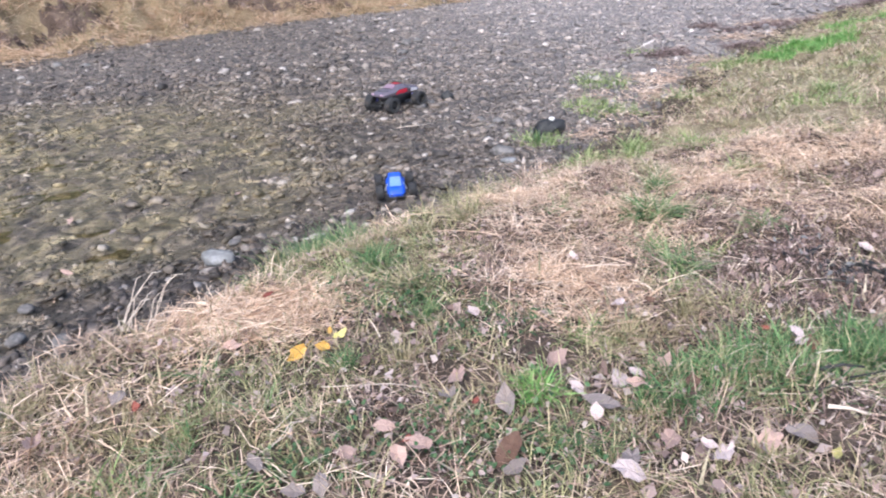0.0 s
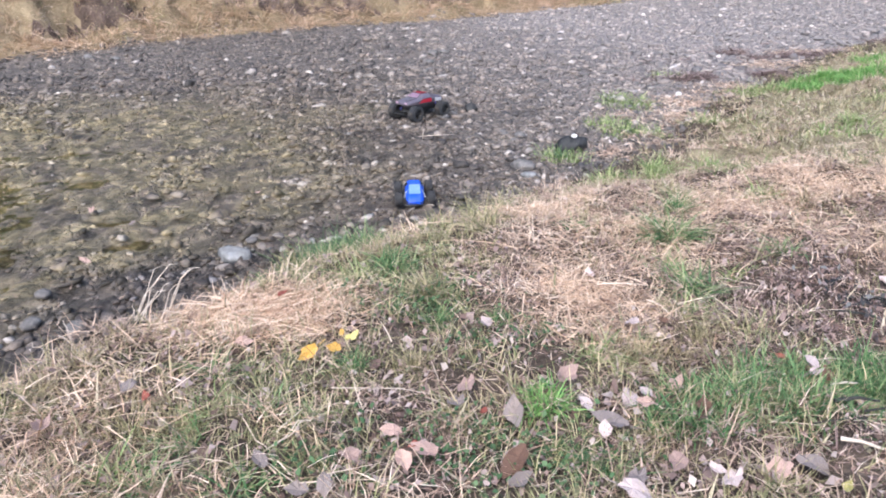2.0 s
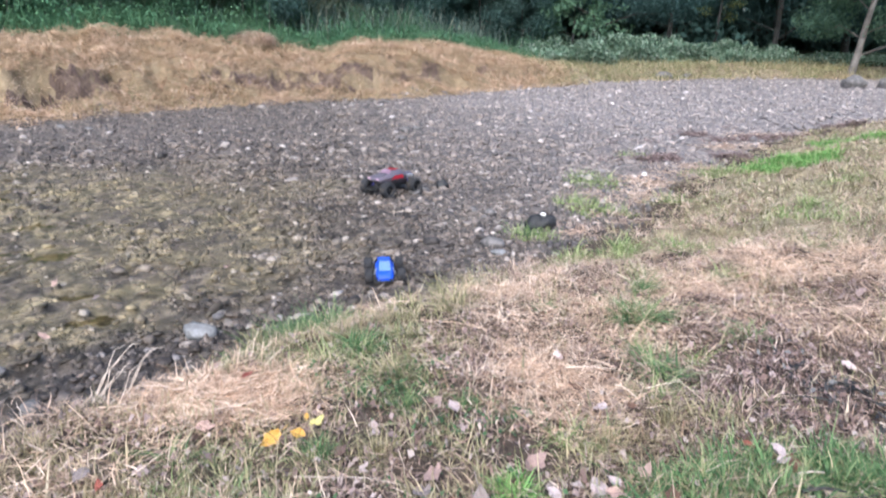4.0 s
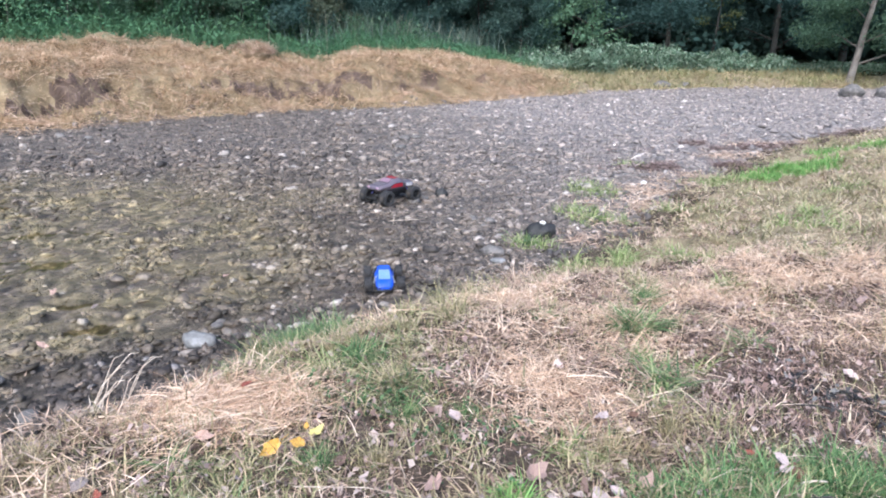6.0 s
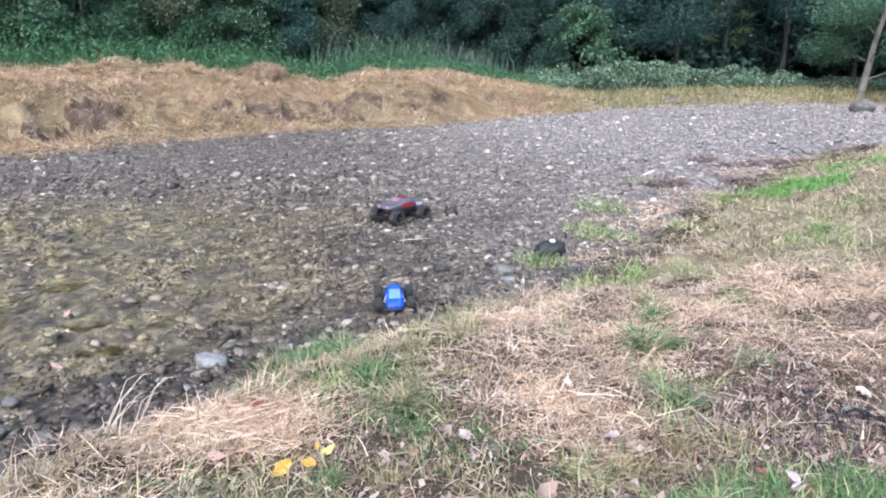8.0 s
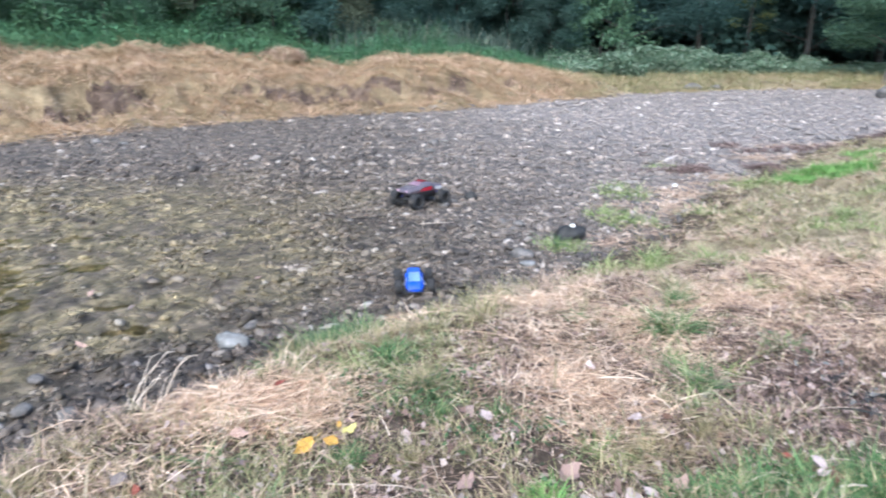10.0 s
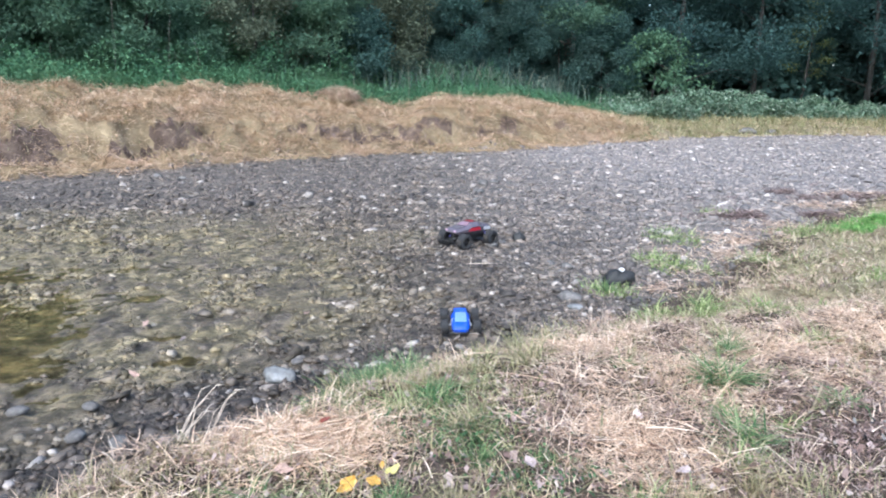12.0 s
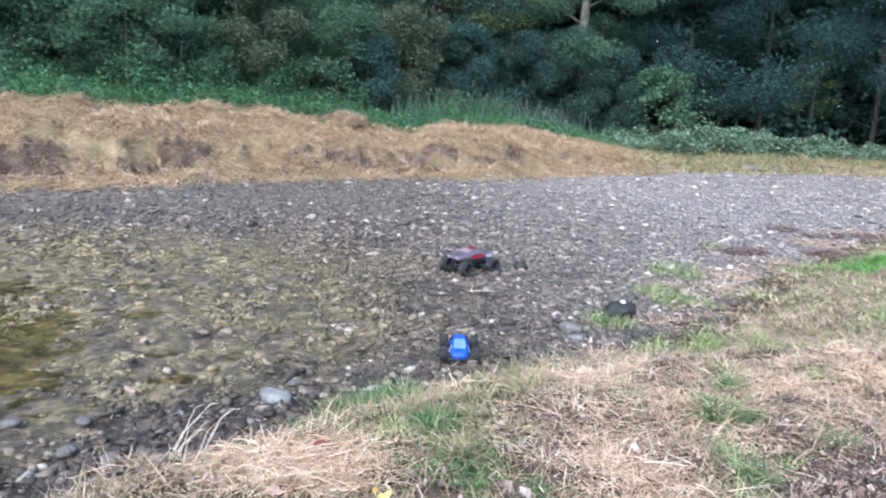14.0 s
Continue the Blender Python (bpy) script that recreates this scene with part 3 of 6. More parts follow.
def silt(x, y):
    """Where mud and algae bury the stones, round the pool."""
    return np.clip((3.2 - x - 0.42 * y) / 2, 0, 1) * np.clip((0.66 * y - 0.75 * x - 3.0) / 0.6, 0, 1) * (vnoise(x, y, 1.9, 76) > -0.4)


p = scatter(19000, -5.0, 4.4, 2.2, 9.0, lambda x, y: in_bed(x, y, 0.3) * (1 - 0.9 * silt(x, y)) * (0.4 + 0.6 * (vnoise(x, y, 1.3, 42) > -0.25)) * np.where(y < 2.6 + np.abs(x) * 0.6, 0.6, 1) * np.clip(6.5 / (y + 0.5), 0.5, 1))
r = np.clip(np.exp(rng.normal(-4.3, 0.42, len(p))) * np.interp(p[:, 1], [3.5, 5.5, 9], [1.0, 1.15, 1.35]), 0.006, 0.05)
stuff("river_gravel", stones_mesh("river_gravel", on_ground(p, 0.0) + np.stack([0 * r, 0 * r, r * 0.16], 1), r, ICO1, M_STONE), "small dark muddy stones covering the riverbed", "gravel")
p = scatter(3600, -5.0, 4.4, 2.4, 10.5, lambda x, y: in_bed(x, y) * np.where(y > 4.6, 1.0, 0.5) * (1 - 0.92 * silt(x, y)) * (0.35 + 0.65 * (vnoise(x, y, 2.1, 47) > -0.2)))
r = np.clip(np.exp(rng.normal(-3.6, 0.4, len(p))) * np.interp(p[:, 1], [3.5, 5.5, 9], [0.75, 0.88, 1.15]), 0.011, 0.075)
stuff("river_stones", stones_mesh("river_stones", on_ground(p) + np.stack([0 * r, 0 * r, r * 0.08], 1), r, ICO1, M_STONE), "fist-sized grey river stones half sunk in mud", "stones")
p = scatter(3000, -5.5, 1.6, 2.8, 9.0, lambda x, y: in_bed(x, y) * silt(x, y) * (0.4 + 0.6 * (vnoise(x, y, 3.1, 48) > -0.1)))
r = np.clip(np.exp(rng.normal(-4.0, 0.5, len(p))), 0.008, 0.07)
stuff("algae_clods", stones_mesh("algae_clods", on_ground(p) + np.stack([0 * r, 0 * r, -r * 0.3], 1), r, ICO1, M_STONE), "flat algae-covered stones and clods of mud", "stones")
p = scatter(1000, -2.6, 0.2, 2.1, 4.4, lambda x, y: in_bed(x, y, 0.42) * (side_of(x, y, NEAR) < 0.75) * (0.4 + 0.6 * (vnoise(x, y, 4, 49) > -0.2)))
r = np.clip(np.exp(rng.normal(-4.0, 0.45, len(p))), 0.007, 0.05)
stuff("shore_stones", stones_mesh("shore_stones", on_ground(p) + np.stack([0 * r, 0 * r, -r * 0.05], 1), r, ICO1, M_STONE), "dark wet stones along the foot of the bank", "stones")
p = scatter(3200, -14, 4.0, -6, 9.0, lambda x, y: in_bed(x, y) * ((y < 2.3) | (x < -5)))
r = np.clip(np.exp(rng.normal(-3.5, 0.35, len(p))), 0.016, 0.06)
stuff("bed_stones", stones_mesh("bed_stones", on_ground(p) + np.stack([0 * r, 0 * r, r * 0.12], 1), r, ICO1, M_STONE), "scattered muddy stones further down the riverbed", "stones")
p = scatter(1500, -4.5, 5.0, 3.0, 11, lambda x, y: in_bed(x, y) * (vnoise(x, y, 1.6, 43) > -0.1))
n = len(p)
stuff("washed_straw", blade_mesh("washed_straw", on_ground(p, 0.02), rng.uniform(0.02, 0.09, n), rng.uniform(0.003, 0.006, n), rng.normal(0.1, 0.25, n), M_STRAW, 1, 0.3), "bits of straw washed over the riverbed", "straw")
p = scatter(21000, -11, 16, 8.6, 24.5, lambda x, y: in_bed(x, y, 0.2) * np.clip(14 / y, 0.3, 1))
r = np.clip(np.exp(rng.normal(-3.6, 0.42, len(p))) * np.interp(p[:, 0], [-8, 2], [0.72, 1.0]), 0.012, 0.085)
stuff("gravel_bar", stones_mesh("gravel_bar", on_ground(p) + np.stack([0 * r, 0 * r, r * 0.15], 1), r, ICO1, M_STONE), "pale dry gravel bar stretching along the riverbed", "gravel")

# ---------------------------------------------------------------- near bank: straw, grass and weeds
STRAW = [(-0.53, 2.45, 0.3, 0.2, 1.0), (0.68, 2.35, 0.3, 0.32, 1.0), (0.95, 2.9, 0.5, 0.45, 0.9), (1.6, 3.2, 0.6, 0.4, 0.9), (0.8, 3.5, 0.35, 0.3, 0.9), (1.9, 2.9, 0.5, 0.4, 0.8), (2.4, 3.6, 0.9, 0.6, 0.7),
         (-1.0, 1.7, 0.3, 0.25, 0.8), (-0.75, 1.4, 0.25, 0.12, 0.8), (-0.2, 1.75, 0.2, 0.08, 0.7), (0.0, 3.35, 0.2, 0.2, 0.7), (0.3, 3.75, 0.3, 0.15, 0.6), (3.0, 5.9, 0.5, 0.3, 0.5)]
GREEN = [(0.94, 1.63, 0.24, 0.12, 0.8), (1.15, 1.66, 0.25, 0.12, 0.8), (-0.58, 1.75, 0.35, 0.25, 0.9), (0.13, 2.25, 0.14, 0.1, 0.7), (0.99, 2.06, 0.12, 0.1, 0.7), (0.77, 1.94, 0.14, 0.1, 0.6), (0.0, 1.98, 0.3, 0.18, 0.55),
         (-0.2, 1.56, 0.25, 0.2, 0.8), (-0.9, 1.95, 0.25, 0.2, 0.7), (0.2, 1.5, 0.25, 0.15, 0.5), (-0.4, 1.95, 0.28, 0.2, 0.8), (-0.05, 2.7, 0.3, 0.25, 0.9), (0.1, 2.45, 0.2, 0.2, 0.9), (0.15, 3.0, 0.25, 0.2, 0.6), (1.35, 3.25, 0.2, 0.15, 0.8), (0.3, 3.3, 0.25, 0.2, 0.5)]
SLOPE_GREEN = [(-0.5, 3.14, 0.1, 0.08, 0.5), (-0.36, 3.3, 0.11, 0.11, 1.0), (-0.22, 3.42, 0.1, 0.1, 0.9)]
FAR_GREEN = [(4.82, 7.8, 0.56, 0.6, 1.0), (6.35, 9.0, 0.62, 0.34, 1.0), (1.3, 5.5, 0.19, 0.16, 1.0), (1.98, 6.35, 0.24, 0.3, 1.0), (2.42, 7.5, 0.24, 0.34, 1.0), (3.35, 8.95, 0.2, 0.14, 0.9), (3.95, 7.75, 0.35, 0.2, 1.0),
             (2.3, 6.1, 0.14, 0.12, 0.8), (1.61, 4.65, 0.4, 0.2, 0.8), (3.0, 6.5, 0.3, 0.2, 0.6), (2.2, 4.25, 0.25, 0.15, 0.6), (3.3, 4.75, 0.3, 0.2, 0.6), (3.2, 5.1, 0.3, 0.2, 0.5), (4.4, 6.2, 0.3, 0.25, 0.45)]
DIRT = [(1.5, 2.35, 0.3, 0.2, 1.0), (1.62, 2.1, 0.25, 0.15, 1.0), (1.85, 2.45, 0.25, 0.18, 1.0), (2.4, 3.05, 0.3, 0.12, 0.9), (0.45, 1.62, 0.12, 0.08, 0.8), (0.05, 1.58, 0.18, 0.1, 0.7), (1.3, 3.3, 0.22, 0.1, 0.9), (1.55, 3.15, 0.25, 0.09, 0.9), (1.75, 2.8, 0.3, 0.14, 0.9), (1.7, 2.55, 0.3, 0.14, 0.9), (2.5, 3.2, 0.3, 0.12, 0.9), (0.35, 2.45, 0.14, 0.09, 0.7), (0.85, 1.38, 0.25, 0.12, 0.9), (1.15, 1.42, 0.3, 0.16, 1.0), (1.5, 2.0, 0.4, 0.12, 0.8), (0.3, 1.42, 0.3, 0.08, 0.6), (0.53, 1.72, 0.16, 0.09, 0.9), (0.0, 1.5, 0.2, 0.08, 0.7), (0.35, 2.1, 0.12, 0.1, 0.5)]


def on_bank(x, y, edge=0.05):
    s = -side_of(x, y, NEAR)
    return np.clip((s - edge - 0.1) / 0.25 + 0.4 * vnoise(x, y, 6, 50), 0, 1)


def fade(x, y):
    """Thins the dense cover out towards the rest of the bank."""
    return np.clip((y - 0.45) / 0.6, 0, 1) * np.clip((3.7 - x) / 0.9, 0, 1)


def straw_keep(x, y):
    patch = (0.2 + 0.22 * np.clip(2.1 - y, 0, 1) + 0.4 * (vnoise(x, y, 2.2, 51) > -0.1)) * (0.35 + 0.65 * (vnoise(x, y, 4.5, 56) > -0.35)) + spots(x, y, STRAW)
    return fade(x, y) * on_bank(x, y) * np.clip(patch, 0, 1) * (1 - 0.75 * spots(x, y, GREEN + SLOPE_GREEN)) * (1 - 0.6 * spots(x, y, DIRT))


def clumps(n, x0, x1, y0, y1, keep, per, spread):
    """Places in clumps: each centre gathers several blades that lean away from it."""
    c = scatter(n, x0, x1, y0, y1, keep)
    many = rng.poisson(per, len(c)) + 3
    ci = np.repeat(np.arange(len(c)), many)
    off = rng.normal(0, 1, (len(ci), 2)) * (spread * rng.uniform(0.5, 1.4, len(c)))[ci][:, None]
    return c[ci] + off, np.arctan2(off[:, 1], off[:, 0]) + rng.normal(0, 0.7, len(ci)), rng.uniform(0.6, 1.35, len(c))[ci]


# straws lying about, close by
p = scatter(36000, -1.9, 3.7, 0.45, 4.6, straw_keep)
n = len(p)
stuff("dry_straw", blade_mesh("dry_straw", on_ground(p, rng.uniform(0.004, 0.035, n)), rng.gamma(3.0, 0.017, n) + 0.02, rng.uniform(0.0014, 0.0042, n), rng.normal(0.12, 0.26, n), M_STRAW, 2, 0.35),
      "pale dry straw lying flat on the mown bank", "straw")
# short litter that covers the soil
p = scatter(13500, -1.9, 3.7, 0.45, 4.7, lambda x, y: fade(x, y) * on_bank(x, y) * (0.4 + 0.6 * (vnoise(x, y, 5, 55) > -0.2)) * (1 - 0.5 * spots(x, y, DIRT)))
n = len(p)
stuff("grass_stubble", blade_mesh("grass_stubble", on_ground(p, 0.003), rng.uniform(0.012, 0.045, n), rng.uniform(0.0018, 0.0045, n), rng.uniform(-0.1, 1.0, n), M_STRAW, 2, 0.4), "short dry stubble and litter of mown grass", "stubble")
p = scatter(13000, -1.7, 3.7, 0.45, 4.4, lambda x, y: fade(x, y) * on_bank(x, y, 0.15) * np.clip(0.35 + 0.5 * (vnoise(x, y, 2.5, 58) > 0) + spots(x, y, DIRT), 0, 1) * np.clip(1.6 - 0.3 * y, 0.3, 1))
stuff("leaf_litter", leaf_mesh("leaf_litter", on_ground(p, rng.uniform(0.006, 0.03, len(p))), rng.gamma(2.5, 0.006, len(p)) + 0.007, M_LITTER, 0.5, 0.75), "crumbled brown and grey leaf litter between the grass", "leaf litter")
p = scatter(11500, -1.6, 3.0, 0.9, 4.4, lambda x, y: np.clip(spots(x, y, STRAW[1:7] + [(-1.0, 1.75, 0.35, 0.3, 0.8), (-0.75, 1.4, 0.35, 0.15, 0.8), (-0.3, 1.65, 0.15, 0.12, 0.6)]) - 0.15, 0, 1) * on_bank(x, y) * (1 - 0.85 * spots(x, y, DIRT)) * (0.25 + 0.75 * (vnoise(x, y, 3.5, 62) > -0.1)))
n = len(p)
stuff("bleached_straw", blade_mesh("bleached_straw", on_ground(p, rng.uniform(0.01, 0.045, n)), rng.gamma(3.0, 0.021, n) + 0.022, rng.uniform(0.0016, 0.004, n), rng.normal(0.12, 0.26, n), M_BLEACH, 2, 0.3), "bright bleached straw strewn over the bank", "straw")
# long strands on top
p = scatter(620, -1.5, 2.6, 1.2, 4.0, lambda x, y: np.clip(spots(x, y, STRAW) - 0.05, 0, 1) * on_bank(x, y) * (1 - 0.7 * spots(x, y, DIRT)) * np.clip(y - 1.2, 0.1, 1))
n = len(p)
stuff("straw_strands", blade_mesh("straw_strands", on_ground(p, rng.uniform(0.03, 0.055, n)), rng.uniform(0.08, 0.22, n), rng.uniform(0.0024, 0.0046, n), rng.normal(0.06, 0.16, n), M_BLEACH, 4, 0.45), "long bright straws lying over the grass", "straw")
# long pale heap on the crest
p = scatter(4200, -1.1, 0.1, 2.0, 2.85, lambda x, y: spots(x, y, [(-0.5, 2.36, 0.25, 0.16, 1.0), (-0.33, 2.45, 0.14, 0.12, 0.9)]))
n = len(p)
stuff("straw_heap", blade_mesh("straw_heap", on_ground(p, rng.uniform(0.0, 0.035, n)), rng.uniform(0.05, 0.17, n), rng.uniform(0.0018, 0.0042, n), rng.normal(0.06, 0.22, n), M_BLEACH, 3, 0.6, heading=rng.normal(0.5, 0.9, n) + np.pi * (rng.random(n) < 0.5)),
      "heap of long bleached straw on the bank's edge", "straw")


def green_keep(x, y):
    return fade(x, y) * on_bank(x, y, 0.12) * np.clip((0.16 + 0.55 * (vnoise(x, y, 2.6, 52) > -0.05)) * np.clip(1.9 - 0.45 * y, 0.25, 1) + spots(x, y, GREEN), 0, 1) * (1 - 0.75 * spots(x, y, STRAW[:6])) * (1 - 0.85 * spots(x, y, DIRT))


p, hd, sz = clumps(2050, -1.7, 3.7, 0.45, 4.6, green_keep, 14, 0.022)
n = len(p)
stuff("bank_grass", blade_mesh("bank_grass", on_ground(p), (rng.gamma(5, 0.009, n) + 0.018) * sz, rng.uniform(0.002, 0.0048, n), rng.uniform(0.35, 1.3, n), M_GRASS, 2, 0.9, heading=hd), "thin olive-green grass among the straw", "grass")
p, hd, sz = clumps(450, -1.7, 3.7, 0.45, 4.4, lambda x, y: fade(x, y) * on_bank(x, y, 0.0) * (1 - 0.6 * spots(x, y, GREEN[:2])), 9, 0.02)
n = len(p)
stuff("dry_tufts", blade_mesh("dry_tufts", on_ground(p), (rng.gamma(5, 0.012, n) + 0.02) * sz, rng.uniform(0.0016, 0.004, n), rng.uniform(0.2, 1.2, n), M_STRAW, 3, 0.7, heading=hd), "bleached tufts of standing dry grass", "grass")
LUSH = GREEN[:2] + [(1.3, 1.75, 0.3, 0.12, 0.9), (1.05, 1.72, 0.3, 0.1, 0.9), (0.72, 2.02, 0.09, 0.06, 0.5), (-0.35, 1.72, 0.08, 0.06, 0.25), (-0.62, 1.85, 0.08, 0.06, 0.22), (0.1, 2.45, 0.1, 0.1, 0.35)]
p, hd, sz = clumps(760, -1.2, 1.8, 1.2, 4.3, lambda x, y: on_bank(x, y, 0.15) * np.clip(spots(x, y, LUSH) - 0.12, 0, 1) * (0.25 + 0.75 * (vnoise(x, y, 8, 64) > -0.05)), 12, 0.02)
n = len(p)
stuff("lush_grass", blade_mesh("lush_grass", on_ground(p), (rng.gamma(6, 0.0085, n) + 0.018) * sz, rng.uniform(0.0026, 0.006, n), rng.uniform(0.5, 1.35, n), M_LUSH, 3, 1.2, heading=hd), "lush green grass in patches on the bank", "grass")
p, hd, sz = clumps(210, -0.9, 0.3, 2.8, 3.9, lambda x, y: np.clip(spots(x, y, SLOPE_GREEN) - 0.1, 0, 1) * (-side_of(x, y, NEAR) > 0.27), 13, 0.03)
n = len(p)
stuff("slope_grass", blade_mesh("slope_grass", on_ground(p), (rng.gamma(6, 0.013, n) + 0.03) * sz, rng.uniform(0.003, 0.006, n), rng.uniform(0.4, 1.35, n), M_SLOPE, 2, 1.2, heading=hd), "deep green grass on the slope to the riverbed", "grass")
# low broad-leaved weeds
p = scatter(1300, -0.9, 0.9, 1.25, 2.6, lambda x, y: spots(x, y, [(0.2, 1.55, 0.22, 0.13, 1), (0.3, 1.46, 0.2, 0.1, 1), (-0.2, 1.5, 0.12, 0.1, 0.8), (0.1, 2.4, 0.2, 0.15, 0.5), (0.35, 2.1, 0.2, 0.12, 0.5), (-0.1, 2.5, 0.15, 0.12, 0.5)]))
stuff("ground_weeds", leaf_mesh("ground_weeds", on_ground(p, rng.uniform(0.01, 0.045, len(p))), 0.017, M_WEED, 0.5, 0.8), "small-leaved green weeds creeping over the soil", "weeds")
# brown dead weeds on the bare patches
p = scatter(11000, -0.2, 3.6, 1.4, 4.4, lambda x, y: np.clip(spots(x, y, DIRT) + 0.4 * spots(x, y, [(1.8, 2.6, 0.9, 0.6, 1)]) + 0.25 * (vnoise(x, y, 2.4, 74) > 0.15), 0, 1) * on_bank(x, y, 0.15))
n = len(p)
stuff("dead_weeds", blade_mesh("dead_weeds", on_ground(p), rng.uniform(0.02, 0.1, n), rng.uniform(0.0015, 0.0035, n), rng.uniform(0.1, 1.4, n), M_BROWNWEED, 2, 0.8), "withered brown weeds over bare soil", "weeds")

p = scatter(2600, 0.3, 3.4, 1.3, 4.2, lambda x, y: np.clip(spots(x, y, [(1.8, 2.6, 0.8, 0.7, 1.0), (1.3, 2.0, 0.5, 0.3, 0.8), (0.8, 1.4, 0.5, 0.12, 0.7), (0.5, 1.75, 0.3, 0.15, 0.5)]), 0, 1))
n = len(p)
stuff("curled_litter", blade_mesh("curled_litter", on_ground(p, rng.uniform(0.005, 0.03, n)), rng.uniform(0.015, 0.045, n), rng.uniform(0.003, 0.009, n), rng.uniform(0.0, 1.2, n), M_CURL, 3, 2.0), "curled pinkish scraps of dead leaves on the soil", "leaf litter")
p = scatter(170, 1.3, 2.2, 1.8, 2.7, lambda x, y: spots(x, y, [(1.64, 2.3, 0.09, 0.16, 1.0), (1.74, 2.1, 0.09, 0.13, 1.0)]))
n = len(p)
stuff("rotten_litter", leaf_mesh("rotten_litter", on_ground(p, rng.uniform(0.015, 0.05, n)), 0.03, M_ROTTEN, 0.6, 0.5), "black rotten scraps of bark and leaves", "leaf litter")

# the same bank further off
MATS = [(3.75, 8.7, 0.5, 0.16, 1), (4.4, 8.66, 0.45, 0.13, 1), (5.35, 10.4, 0.42, 0.2, 1), (3.75, 9.9, 0.2, 0.15, 1), (6.1, 10.35, 0.5, 0.12, 0.8), (7.6, 11.5, 0.9, 0.12, 0.9), (5.2, 10.8, 0.3, 0.15, 0.7)]


def mid_box(x, y):
    return on_bank(x, y, 0.1) * ((y > 4.3) | (x > 2.9))


p = scatter(15000, 0.2, 13, 1.8, 16, lambda x, y: mid_box(x, y) * np.clip(0.4 + 0.4 * (vnoise(x, y, 0.9, 53) > -0.1) + spots(x, y, STRAW), 0, 1) * (1 - 0.8 * spots(x, y, FAR_GREEN)) * (1 - spots(x, y, MATS)) * (0.45 + 0.55 * (vnoise(x, y, 2.0, 57) > -0.3)) * np.clip(7.0 / (np.hypot(x, y) + 0.1), 0.15, 1))
n = len(p)
far_w = np.clip(np.hypot(p[:, 0], p[:, 1]) / 4.0, 1, 3)
stuff("dry_grass", blade_mesh("dry_grass", on_ground(p), (rng.gamma(4, 0.016, n) + 0.025) * far_w ** 0.25, rng.uniform(0.0022, 0.005, n) * far_w, rng.uniform(-0.1, 0.5, n), M_STRAW, 2, 0.9), "dry mown grass on the bank beside the gravel", "grass")
p = scatter(15000, 0.2, 13, 1.8, 16, lambda x, y: mid_box(x, y) * np.clip(0.12 + 0.5 * (vnoise(x, y, 0.8, 54) > -0.1), 0, 1) * (1 - spots(x, y, MATS)) * np.clip(7.0 / (np.hypot(x, y) + 0.1), 0.15, 1))
n = len(p)
far_w = np.clip(np.hypot(p[:, 0], p[:, 1]) / 4.0, 1, 3)
stuff("thin_grass", blade_mesh("thin_grass", on_ground(p), (rng.gamma(4, 0.012, n) + 0.018) * far_w ** 0.2, rng.uniform(0.002, 0.0045, n) * far_w, rng.uniform(0.2, 1.2, n), M_GRASS, 2, 1.2), "sparse olive grass on the mown bank", "grass")
p = scatter(34000, 0.3, 13, 3.0, 15, lambda x, y: mid_box(x, y) * np.clip(0.5 + 0.5 * (vnoise(x, y, 1.4, 59) > -0.2), 0, 1) * (1 - spots(x, y, MATS)) * np.clip(6.5 / (np.hypot(x, y) + 0.1), 0.15, 1))
n = len(p)
far_w = np.clip(np.hypot(p[:, 0], p[:, 1]) / 4.0, 1, 3)
stuff("mown_turf", blade_mesh("mown_turf", on_ground(p), rng.uniform(0.02, 0.06, n) * far_w ** 0.25, rng.uniform(0.004, 0.009, n) * far_w ** 0.7, rng.uniform(0.1, 1.2, n), M_TURF, 1, 0.5), "pale yellow-green turf of the mown bank", "turf")
p = scatter(42000, -3, 16, -8, 12, lambda x, y: on_bank(x, y, 0.0) * (1 - 0.9 * fade(x, y) * (y < 4.5)) * ((y < 4.5) | (x > 2.5)) * np.clip(1.15 - np.hypot(x - 1.5, y - 1) / 12, 0.06, 1) * (0.4 + 0.6 * (vnoise(x, y, 1.9, 67) > -0.2)))
n = len(p)
stuff("bank_turf", blade_mesh("bank_turf", on_ground(p), rng.uniform(0.05, 0.13, n), rng.uniform(0.007, 0.015, n), rng.uniform(0.0, 0.9, n), M_TURF, 1, 0.5), "mown turf and dry grass over the wide bank", "turf")
for kind, mtl, many, lab in (("olive_tufts", M_GRASS, 1300, "olive-green tufts standing on the mown bank"), ("yellow_tufts", M_STRAW, 700, "yellowed grass tufts standing on the mown bank"), ("withered_tufts", M_BROWNWEED, 380, "withered brown tufts on the mown bank")):
    p, hd, sz = clumps(many, 0.6, 9, 2.6, 11, lambda x, y: mid_box(x, y) * (1 - spots(x, y, MATS)) * ((mtl is not M_BROWNWEED) | (side_of(x, y, NEAR) < -0.7)) * np.clip(0.25 + 0.9 * (vnoise(x, y, 1.3, 72 if mtl is M_GRASS else 73) > 0.0), 0, 1) * (1 - 0.8 * spots(x, y, FAR_GREEN)) * np.clip(5.5 / (np.hypot(x, y) + 0.1), 0.2, 1), 13, 0.045)
    n = len(p)
    stuff(kind, blade_mesh(kind, on_ground(p), (rng.gamma(5, 0.013, n) + 0.02) * sz, rng.uniform(0.004, 0.009, n), rng.uniform(0.1, 1.0, n), mtl, 2, 1.2, heading=hd), lab, "grass")
p = scatter(10500, 3.5, 9, 7.0, 11, lambda x, y: np.clip(spots(x, y, FAR_GREEN[:2]) - 0.35, 0, 1))
n = len(p)
